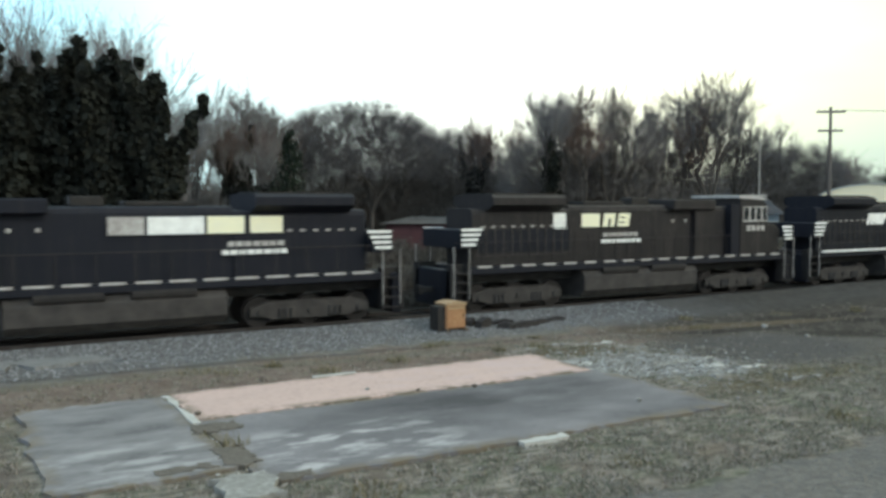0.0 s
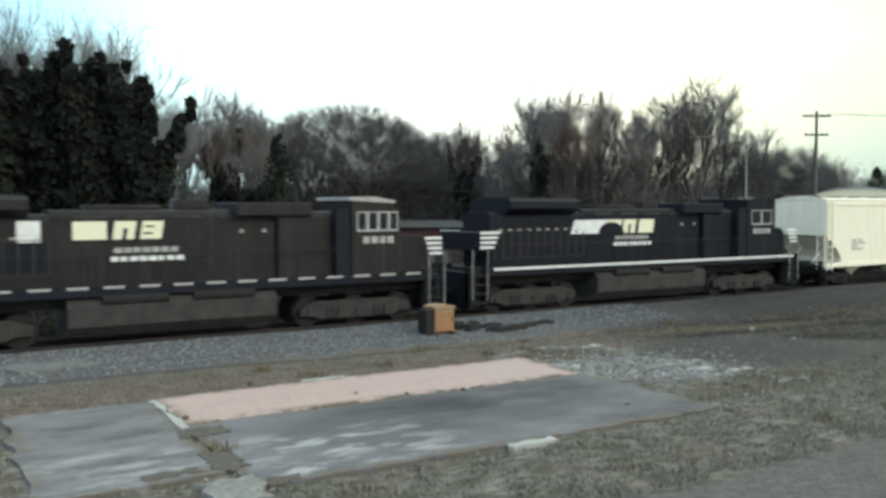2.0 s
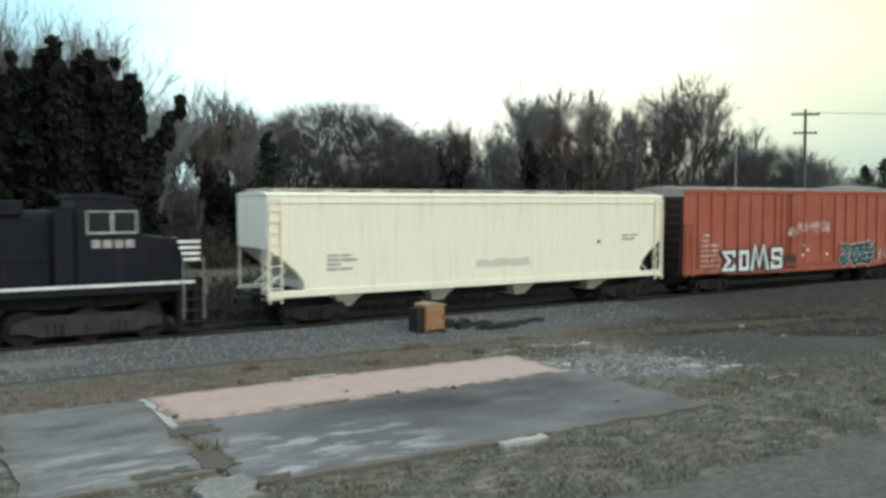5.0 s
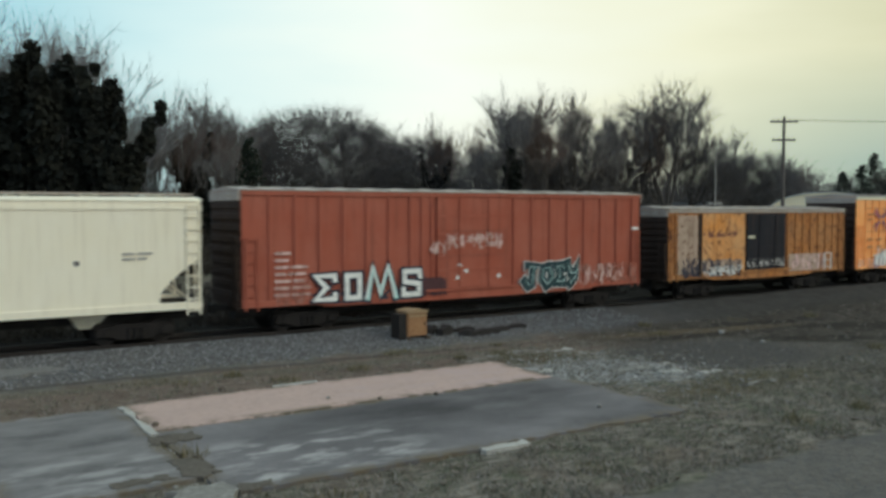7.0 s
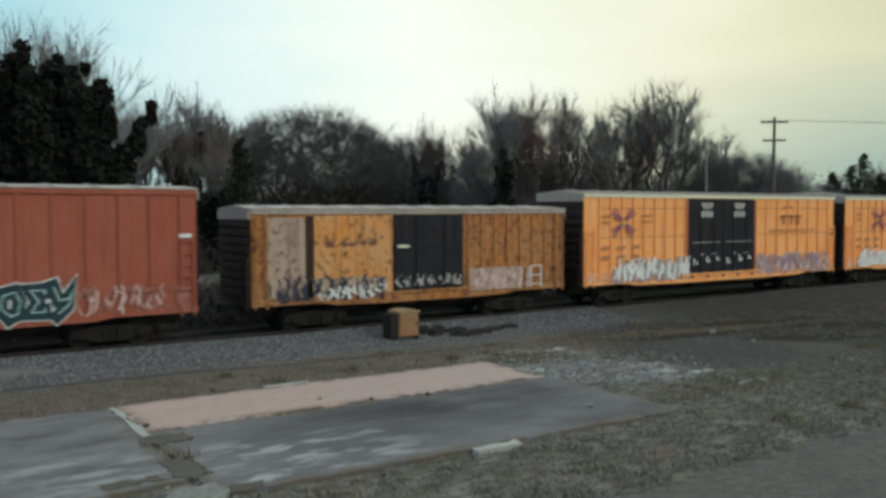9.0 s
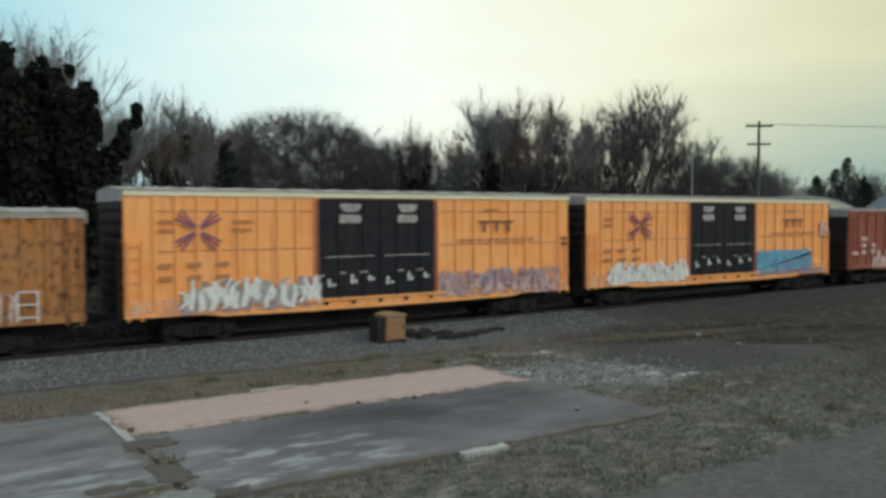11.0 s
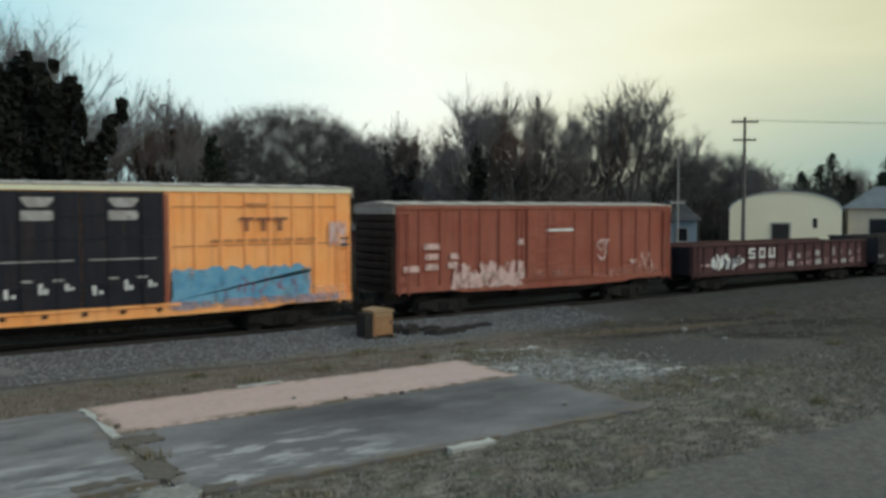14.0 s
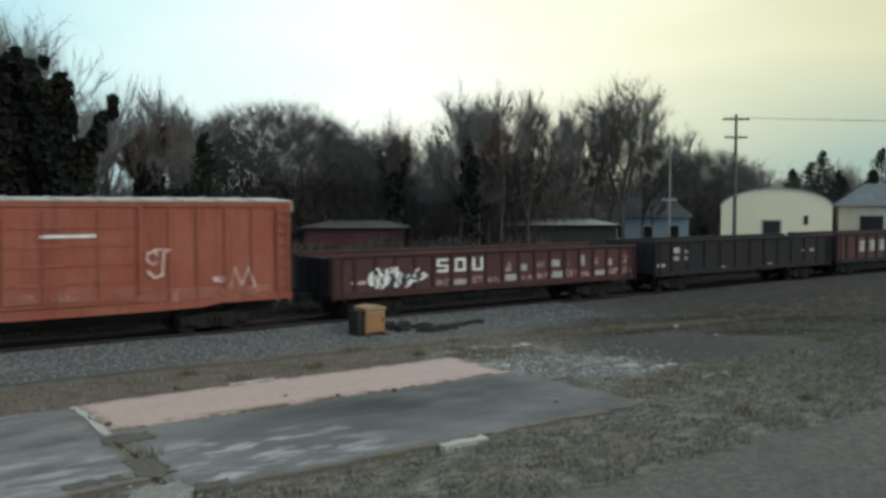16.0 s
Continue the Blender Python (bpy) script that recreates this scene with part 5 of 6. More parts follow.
def hopper():
    """X 59.5 to 78.1"""
    length, top, sill = 18.7, 4.6, 1.08
    car = thing("covered_hopper", "clean off-white covered hopper car with sloped ends", "hopper car", "freight cars")
    bm = bmesh.new()
    outline = [(0, 2.75), (0.35, 2.55), (1.1, 1.95), (1.35, 1.6), (1.35, 1.3), (length - 1.35, 1.3), (length - 1.35, 1.6), (length - 1.1, 1.95), (length - 0.35, 2.55), (length, 2.75), (length, top), (0, top)]
    prism(bm, outline, -1.56, 1.56)
    part("body", bm, M["white_car"], car, bevel=0.02)
    bm = bmesh.new()
    prism(bm, [(-0.02, top - 0.28), (length + 0.02, top - 0.28), (length + 0.02, top - 0.18), (-0.02, top - 0.18)], -1.6, -1.561)
    part("top_chord", bm, M["white_car"], car)
    bm = bmesh.new()
    for s in (-1, 1):
        y0, y1 = sorted((s * 1.45, s * 1.6))
        box(bm, 0, length, y0, y1, sill, sill + 0.24)
    part("side_sill", bm, M["white_car"], car, bevel=0.01)
    bm = bmesh.new()
    secs = []
    for xx in (-0.03, length + 0.03):
        secs.append([(xx, 1.6 * math.cos(a), top + 0.16 * math.sin(a)) for a in [math.pi * i / 10 for i in range(11)]])
    loft(bm, secs)
    part("roof", bm, M["white_car"], car)
    bm = bmesh.new()
    box(bm, 0.1, length - 0.1, 0.55, 1.0, top + 0.2, top + 0.25), box(bm, 0.1, length - 0.1, -1.0, -0.55, top + 0.2, top + 0.25)
    for i in range(12):
        x = 0.4 + i * (length - 0.8) / 11
        box(bm, x - 0.03, x + 0.03, -1.0, 1.0, top + 0.08, top + 0.2)
    part("running_board", bm, M["galv"], car)
    bm = bmesh.new()
    box(bm, -0.28, 0.28, -0.5, 0.5, top + 0.13, top + 0.22)
    lid = mesh_of("hatch", bm, M["white_car"], 0.03)
    for i in range(9):
        again("hatch", lid, car, (1.2 + i * (length - 2.4) / 8, 0, 0))
    for i in range(4):
        c = 3.3 + i * 4.0
        bm = bmesh.new()
        loft(bm, [[(c - 0.75, -1.2, 1.3), (c + 0.75, -1.2, 1.3), (c + 0.75, 1.2, 1.3), (c - 0.75, 1.2, 1.3)], [(c - 0.25, -0.7, 0.55), (c + 0.25, -0.7, 0.55), (c + 0.25, 0.7, 0.55), (c - 0.25, 0.7, 0.55)]])
        part("outlet", bm, M["white_car"], car)
    for xx, d in ((0.02, 1), (length - 0.02, -1)):
        for y in (-1.52, 1.46):
            bm = bmesh.new()
            box(bm, *sorted((xx, xx + d * 0.07)), y, y + 0.06, sill + 0.24, 2.9)
            part("end_post", bm, M["white_car"], car)
        for y in (-0.7, 0.6):
            bm = bmesh.new()
            tube(bm, (xx + d * 0.1, y, sill + 0.2), (xx + d * 1.0, y, 2.0), 0.04, sides=6)
            part("end_brace", bm, M["white_car"], car)
        ladder(car, xx if d > 0 else xx - 0.06, -1.5, 1.0, 4.5, 0.42, M["white_car"], "y")
        ladder(car, xx + 0.05 if d > 0 else xx - 0.47, -1.62, 0.9, 4.5, 0.42, M["white_car"])
        bm = bmesh.new()
        box(bm, *sorted((xx - d * 0.05, xx + d * 1.5)), -1.5, 1.5, sill - 0.02, sill + 0.1)
        part("end_platform", bm, M["steel"], car)
    bm = bmesh.new()
    box(bm, 0.1, length - 0.1, -0.35, 0.35, 0.65, 1.29)
    part("centre_sill", bm, M["steel"], car)
    rows_of(61, car, 2.2, 2.45, 1.4, 4, M["greymark"], 0.07, 0.16)
    cloud_mark(car, 8.5, 11.2, 1.8, 2.15, M["faint"], 62, -0.036, "paint_patch", "grey overpainted patch")
    rows_of(63, car, 16.2, 2.9, 1.0, 2, M["greymark"], 0.07, 0.16)
    plate(car, "stencil", 14.8, 14.95, 2.6, 2.75, M["ink"], -0.03)
    couplers(car, length)
    trucks(car, (2.0, length - 2.0))
    return car


def gondola(name, label, length, sill, top, paint, panel, posts, panel_list=()):
    car = thing(name, label, "gondola car", "freight cars")
    for s in (-1, 1):
        bm = bmesh.new()
        y0, y1 = sorted((s * 1.47, s * 1.53))
        box(bm, 0, length, y0, y1, sill, top)
        part("side", bm, panel, car)
        bm = bmesh.new()
        y0, y1 = sorted((s * 1.46, s * 1.62))
        box(bm, -0.02, length + 0.02, y0, y1, top + 0.002, top + 0.12)
        part("top_rail", bm, paint, car, bevel=0.015)
        bm = bmesh.new()
        y0, y1 = sorted((s * 1.532, s * 1.6))
        box(bm, 0, length, y0, y1, sill - 0.12, sill + 0.1)
        part("side_sill", bm, paint, car)
    bm = bmesh.new()
    box(bm, -0.09, 0.09, -0.065, 0.0, sill + 0.11, top - 0.003)
    post = mesh_of("side_post", bm, paint, 0.02)
    for i in range(posts):
        x = 0.12 + i * (length - 0.24) / (posts - 1)
        again("side_post", post, car, (x, -1.534, 0))
        again("side_post", post, car, (x, 1.6, 0))
    for x in (0.0, length - 0.06):
        bm = bmesh.new()
        box(bm, x, x + 0.06, -1.468, 1.468, sill, top + 0.02)
        for k in (-0.9, -0.3, 0.3, 0.9):
            xx = x - 0.06 if x < 1 else x + 0.06
            box(bm, xx, xx + 0.06, k - 0.08, k + 0.08, sill, top)
        part("end_wall", bm, M["coal"], car)
    bm = bmesh.new()
    box(bm, 0.07, length - 0.07, -1.465, 1.465, sill - 0.02, sill + 0.06)
    part("floor", bm, M["coal"], car)
    bm = bmesh.new()
    box(bm, 0.2, length - 0.2, -0.35, 0.35, 0.6, sill - 0.021)
    for k in range(6):
        x = 1.5 + k * (length - 3) / 5
        box(bm, x - 0.1, x + 0.1, -1.45, 1.45, sill - 0.2, sill - 0.022)
    part("underframe", bm, M["steel"], car)
    ladder(car, 0.05, -1.63, sill - 0.2, top, 0.42, paint)
    ladder(car, length - 0.5, -1.63, sill - 0.2, top, 0.42, paint)
    couplers(car, length)
    trucks(car, (2.2, length - 2.2))
    return car


def gondola_marked():
    """X 173.2 to 189.5"""
    car = gondola("gondola", "maroon gondola car with dark posts, white letters and pale scraped panels", 16.35, 0.98, 2.36, M["dull_maroon"], M["maroon"], 19)
    pitch = (16.35 - 0.24) / 18
    rng = random.Random(7)
    for i in range(5, 18):
        x = 0.12 + i * pitch + 0.12
        cloud_mark(car, x, x + pitch - 0.24, 1.12, 1.34 + rng.uniform(0, 0.18), M["dusty_pink"] if i % 3 else M["greymark"], 70 + i, -0.064)
        if i > 8:
            w = rng.uniform(0.2, 0.5)
            cloud_mark(car, x, x + w, 1.5 + rng.uniform(0, 0.2), 1.8 + rng.uniform(0, 0.4), M["dusty_pink"] if i % 2 else M["greymark"], 90 + i, -0.064)
    for i, ch in enumerate((5, 6, 7)):
        x = 0.12 + ch * pitch + 0.17
        for x0, x1, z0, z1 in ((0, 0.55, 2.1, 2.2), (0, 0.55, 1.66, 1.76), (0, 0.13, 1.762, 2.098), (0.42, 0.55, 1.762, 2.098)) if i == 1 else ((0, 0.55, 1.66, 1.76), (0, 0.13, 1.762, 2.2), (0.42, 0.55, 1.762, 2.2)) if i == 2 else ((0, 0.55, 2.1, 2.2), (0, 0.55, 1.66, 1.76), (0, 0.13, 1.962, 2.098), (0.42, 0.55, 1.762, 1.878), (0, 0.55, 1.88, 1.96)):
            plate(car, "owner_mark", x + x0, x + x1, z0, z1, M["white"], -0.06)
    scrawl(car, 1.6, 3.9, 1.1, 1.95, M["white"], 81, 14, 0.03, 0.1, label="white spray-painted scrawl")
    scrawl(car, 2.4, 4.0, 1.1, 1.85, M["ink"], 82, 8, 0.034, 0.09)
    plate(car, "stencil", 0.85, 1.5, 1.36, 1.5, M["pinkmark"], -0.06)
    return car


def gondola_dark():
    """X 190.8 to 206.5"""
    car = gondola("gondola", "plain black gondola car with small white stencils", 15.75, 0.98, 2.5, M["coal"], M["coal"], 13)
    for x0, z0, w, h in ((1.5, 1.95, 0.5, 0.28), (1.5, 1.6, 0.45, 0.2), (2.4, 1.6, 0.4, 0.16), (0.3, 1.3, 0.6, 0.16), (12.8, 1.7, 0.4, 0.16), (13.6, 1.7, 0.4, 0.16), (2.4, 1.95, 0.35, 0.14), (5.2, 1.1, 0.5, 0.08), (9.5, 1.1, 0.4, 0.08)):
        plate(car, "stencil", x0, x0 + w, z0, z0 + h, M["greymark"], -0.05)
    return car


def gondola_last():
    """X 207.1 on"""
    car = gondola("gondola", "dark maroon gondola car with white stencils", 16.35, 0.98, 2.55, M["coal"], M["maroon"], 15)
    for x0 in (2.8, 4.0, 5.2):
        plate(car, "stencil", x0, x0 + 0.55, 1.5, 2.2, M["greymark"], -0.05)
    return car


# ---- locomotives: long hood towards x = 0, cab and nose towards x = 19.9 ----
def locomotive(label, hood_paint, variant):
    car = thing("locomotive", label, "locomotive", "locomotives")
    L = 19.95
    bm = bmesh.new()
    box(bm, 0.9, L - 0.5, -1.5, 1.5, 1.5, 1.78)
    part("platform", bm, M["loco"], car, bevel=0.02)
    for s in (-1, 1):
        y0, y1 = sorted((s * 1.503, s * 1.52))
        if variant < 3:
            bm = bmesh.new()
            box(bm, 0, 0.62 if variant == 2 else 0.8, y0, y1, 1.75, 1.83)
            dash = mesh_of("sill_stripe", bm, M["greymark"])
            for i in range(17):
                again("sill_stripe", dash, car, (1.3 + i * (L - 2.0) / 17, 0, 0))
        else:
            bm = bmesh.new()
            box(bm, 1.2, L - 0.4, y0, y1, 1.74, 1.84)
            part("sill_stripe", bm, M["white"], car, "white sill stripe")
    # hood: rounded top
    def hood(name, x0, x1, half, z0, z1, r=0.22, paint=None):
        bm = bmesh.new()
        ring = [(-half, z0), (half, z0), (half, z1 - r), (half - 0.3 * r, z1 - 0.3 * r), (half - r, z1), (-half + r, z1), (-half + 0.3 * r, z1 - 0.3 * r), (-half, z1 - r)]
        loft(bm, [[(x, y, z) for y, z in ring] for x in (x0, x1)])
        return part(name, bm, paint or hood_paint, car)
    hood("radiator_hood", 1.35, 6.2, 1.0, 1.782, 4.05)
    hood("engine_hood", 6.202, 13.4, 0.92, 1.782, 4.18)
    hood("equipment_hood", 13.402, 16.0, 1.15, 1.782, 4.12)
    bm = bmesh.new()
    ring = [(-1.0, 3.95), (1.0, 3.95), (1.52, 4.2), (1.52, 4.48), (1.3, 4.6), (-1.3, 4.6), (-1.52, 4.48), (-1.52, 4.2)]
    loft(bm, [[(x, y, z) for y, z in ring] for x in (2.0, 5.6)])
    part("radiator", bm, hood_paint, car, "wide overhanging radiator housing")
    bm = bmesh.new()
    box(bm, 2.2, 5.4, -1.2, 1.2, 4.602, 4.66)
    part("radiator_grille", bm, M["steel"], car)
    bm = bmesh.new()
    box(bm, 7.3, 9.6, -0.55, 0.55, 4.182, 4.34), box(bm, 10.2, 11.2, -0.4, 0.4, 4.182, 4.5)
    part("exhaust", bm, M["steel"], car, bevel=0.03)
    bm = bmesh.new()
    box(bm, 11.9, 14.6, -1.3, 1.3, 3.95, 4.42)
    part("brake_housing", bm, hood_paint, car, bevel=0.05)
    for i in range(11):
        bm = bmesh.new()
        x = 1.6 + i * 0.42
        box(bm, x, x + 0.34, -1.02, -1.001, 2.3, 3.2)
        part("hood_door", bm, M["loco"], car)
    for i in range(12):
        bm = bmesh.new()
        box(bm, 1.53 + i * 0.42, 1.585 + i * 0.42, -1.045, -1.002, 2.2, 3.24)
        part("door_frame", bm, M["loco_truck"], car, "dusty grey door frame")
    for x0, x1, z in ((1.5, 6.1, 3.25), (1.5, 6.1, 2.16)):
        bm = bmesh.new()
        box(bm, x0, x1, -1.035, -1.002, z, z + 0.035)
        part("door_frame", bm, M["loco_truck"], car)
    for x in (6.9, 8.4, 9.9, 11.4):
        bm = bmesh.new()
        box(bm, x, x + 0.9, -0.96, -0.922, 3.9, 4.02)
        part("lifting_lug", bm, M["loco_truck"], car)
    for i in range(9):
        bm = bmesh.new()
        x = 6.5 + i * 0.74
        box(bm, x, x + 0.62, -0.942, -0.921, 2.0, 3.05)
        part("hood_door", bm, hood_paint, car)
    # cab
    bm = bmesh.new()
    out = [(16.002, 1.782), (18.0, 1.782), (18.0, 3.1), (17.9, 4.1), (17.6, 4.42), (16.002, 4.5)]
    prism(bm, out, -1.5, 1.5)
    cab = part("cab", bm, hood_paint, car, bevel=0.03)
    bm = bmesh.new()
    prism(bm, [(15.9, 4.5), (17.75, 4.4), (17.75, 4.5), (16.9, 4.64), (15.9, 4.62)], -1.52, 1.52)
    part("cab_roof", bm, M["greymark"] if variant == 2 else hood_paint, cab)
    for a, b in (((16.25, 16.58), (16.68, 17.01), (17.11, 17.44), (17.54, 17.82)) if variant == 2 else ((16.35, 17.0), (17.1, 17.75))):
        for s in (-1, 1):
            bm = bmesh.new()
            box(bm, a, b, *sorted((s * 1.504, s * 1.512)), 3.45, 4.05)
            w = part("cab_window", bm, M["glass"], cab)
            bm = bmesh.new()
            y0, y1 = sorted((s * 1.513, s * 1.525))
            box(bm, a - 0.05, b + 0.05, y0, y1, 3.38, 3.45), box(bm, a - 0.05, b + 0.05, y0, y1, 4.05, 4.1)
            box(bm, a - 0.05, a, y0, y1, 3.45, 4.05), box(bm, b, b + 0.05, y0, y1, 3.45, 4.05)
            part("window_frame", bm, M["greymark"], w)
    for s in (-1, 1):
        bm = bmesh.new()
        box(bm, 15.4, 15.95, *sorted((s * 1.16, s * 1.49)), 1.79, 4.2)
        part("cab_door", bm, M["loco"], cab, "dark recessed cab doorway")
    # nose
    bm = bmesh.new()
    prism(bm, [(18.002, 1.782), (19.4, 1.782), (19.4, 2.95), (19.15, 3.2), (18.002, 3.3)], -1.05, 1.05)
    part("nose", bm, hood_paint, car, bevel=0.05)
    bm = bmesh.new()
    for y in (-0.85, 0.15):
        box(bm, 17.95, 18.03, y, y + 0.7, 3.4, 4.05)
    part("windscreen", bm, M["glass"], car)
    # numbers and marks as plain bars, both sides
    for s in (-1, 1):
        y = s * 1.5
        def film(name, x0, x1, z0, z1, m, yy, lean=0.0):
            bm = bmesh.new()
            prism(bm, [(x0, z0), (x1, z0), (x1 + lean, z1), (x0 + lean, z1)], *sorted((yy + s * 0.012, yy + s * 0.015)))
            part(name, bm, m, car)
        for k in range(4):
            film("number_mark", 16.45 + k * 0.33, 16.7 + k * 0.33, 2.95, 3.2, M["greymark"], y)
        if variant == 2:
            film("emblem", 5.3, 5.95, 3.2, 3.85, M["white"], s * 1.02)
            film("emblem", 6.85, 7.85, 3.25, 3.82, M["cream"], s * 0.95)
            film("emblem", 8.0, 8.66, 3.25, 3.82, M["cream"], s * 0.95, 0.1)
            film("emblem", 8.84, 9.5, 3.25, 3.82, M["cream"], s * 0.95, 0.1)
            film("emblem_cut", 8.3, 8.42, 3.25, 3.6, M["loco"], s * 0.96, 0.06)
            film("emblem_cut", 9.0, 9.3, 3.62, 3.68, M["loco"], s * 0.96)
            film("emblem_cut", 8.95, 9.25, 3.4, 3.46, M["loco"], s * 0.96)
        elif variant == 1:
            for x0, x1, m in ((4.5, 5.65, M["cream"]), (5.85, 7.1, M["cream"]), (7.2, 9.0, M["white"]), (9.1, 10.2, M["greymark"])):
                film("emblem", x0, x1, 3.27, 3.84, m, s * 1.02)
        else:
            film("emblem", 5.45, 7.35, 3.1, 3.7, M["white"], s * 1.02, 0.22)
            film("emblem", 7.36, 8.4, 3.45, 3.7, M["cream"], s * 0.95, 0.05)
            film("emblem", 8.45, 9.2, 3.1, 3.7, M["cream"], s * 0.95, 0.1)
            film("emblem", 9.4, 10.3, 3.1, 3.7, M["cream"], s * 0.95, 0.1)
            bm = bmesh.new()
            pts = [(7.75 + 0.75 * math.cos(math.pi * i / 8), 3.1 + 0.5 * math.sin(math.pi * i / 8)) for i in range(9)]
            prism(bm, pts, *sorted((s * 1.02 + s * 0.017, s * 1.02 + s * 0.02)))
            part("emblem_cut", bm, M["loco"], car)
            film("emblem_cut", 8.78, 8.9, 3.1, 3.5, M["loco"], s * 0.96, 0.06)
        name_x = 4.35 if variant == 1 else 7.95
        name_y = s * (1.02 if variant == 1 else 0.95)
        # two lines of lettering, one bar to a letter
        for k in range(7):
            film("name_mark", name_x + 0.1 + k * 0.29, name_x + 0.34 + k * 0.29, 2.82, 2.99, M["greymark"], name_y)
        for k in range(8):
            film("name_mark", name_x + k * 0.29, name_x + 0.24 + k * 0.29, 2.55, 2.73, M["white"], name_y)
        for k in range(8):
            film("vent_mark", 1.75 + k * 0.48, 1.95 + k * 0.48, 3.3, 3.36, M["greymark"], s * 1.0)
        for x in (12.1, 12.9):
            film("hood_mark", x, x + 0.13, 3.4, 3.52, M["greymark"], s * 0.95)
        # slanted stripes on the corner steps
        for k in range(4):
            z = 2.62 + k * 0.19
            film("end_stripe", 0.55, 1.5 - 0.1 * (3 - k), z, z + 0.1, M["white"], y)
            film("nose_stripe", 19.2 - 0.06 * k, 19.75, z - 0.15, z - 0.05, M["white"], y)
    bm = bmesh.new()
    box(bm, 0.5, 1.34, -1.495, 1.495, 2.5, 3.25)
    part("end_hood", bm, M["loco"], car, bevel=0.03)
    # corner steps
    for x in (0.15, L - 0.85):
        for s in (-1, 1):
            bm = bmesh.new()
            y0, y1 = sorted((s * 1.15, s * 1.52))
            box(bm, x - 0.05, x + 0.75, *sorted((s * 1.10, s * 1.148)), 0.4, 1.9)
            well = part("step_well", bm, M["steel"], car)
            for k in range(4):
                z = 0.45 + k * 0.36
                bm = bmesh.new()
                box(bm, x, x + 0.7, y0, y1, z, z + 0.05)
                part("step", bm, M["truck"], well)
            for q in (x - 0.05, x + 0.702):
                bm = bmesh.new()
                box(bm, q, q + 0.048, y0, y1, 0.4, 1.9)
                part("stringer", bm, M["truck"], well)
    # handrails
    for s in (-1, 1):
        bm = bmesh.new()
        for i in range(13):
            x = 1.5 + i * 1.14
            tube(bm, (x, s * 1.46, 1.79), (x, s * 1.46, 2.75), 0.02, sides=6)
        tube(bm, (0.3, s * 1.46, 2.75), (15.4, s * 1.46, 2.75), 0.02, sides=6)
        part("handrail", bm, M["loco_dusty"], car)
        for x in (0.2, 0.9, 19.2, 19.85):
            bm = bmesh.new()
            tube(bm, (x, s * 1.53, 0.6), (x, s * 1.53, 2.6), 0.018, sides=6)
            part("grab_rail", bm, M["greymark"], car, "pale grey grab rail")
    # tank, pilots, air tanks
    bm = bmesh.new()
    ring = [(-1.2, 0.32), (1.2, 0.32), (1.5, 0.6), (1.5, 1.2), (1.3, 1.45), (-1.3, 1.45), (-1.5, 1.2), (-1.5, 0.6)]
    loft(bm, [[(x, y, z) for y, z in ring] for x in (6.6, 13.2)])
    part("fuel_tank", bm, M["loco_truck"], car)
    for x in (7.6, 10.4):
        for s in (-1, 1):
            bm = bmesh.new()
            tube(bm, (x, s * 1.36, 1.4), (x + 2.0, s * 1.36, 1.4), 0.2, sides=12)
            part("air_reservoir", bm, M["truck"], car)
    for x0, x1 in ((0.1, 0.45), (L - 0.45, L - 0.1)):
        bm = bmesh.new()
        box(bm, x0, x1, -1.4, 1.4, 0.25, 1.7)
        part("pilot", bm, M["loco"], car, bevel=0.04)
    bm = bmesh.new()
    box(bm, 0.45, L - 0.45, -0.6, 0.6, 1.1, 1.498)
    part("frame", bm, M["steel"], car)
    couplers(car, L, 0.55)
    trucks(car, (3.5, 16.4), True)
    return car


TRAIN = [
    (locomotive("black diesel locomotive, dusty, with a pale emblem along its hood", M["loco"], 1), -5.35, True),
    (locomotive("dusty black diesel locomotive with a cream emblem and broken sill stripe", M["loco_dusty"], 2), 16.5, False),
    (locomotive("black diesel locomotive with a white sill stripe and pale emblem", M["loco"], 3), 37.45, False),
    (hopper(), 59.45, False),
    (red_boxcar(), 79.5, False),
    (orange_boxcar(), 100.05, False),
    (yellow_first(), 115.2, False),
    (yellow_second(), 135.0, False),
    (brown_boxcar(), 155.8, False),
    (gondola_marked(), 173.2, False),
    (gondola_dark(), 190.85, False),
    (gondola_last(), 207.15, False),
]


# ---- trees ----
def limb(bm, p, q, r0, r1, sides=5):
    tube(bm, p, q, r0, r1, sides, False)


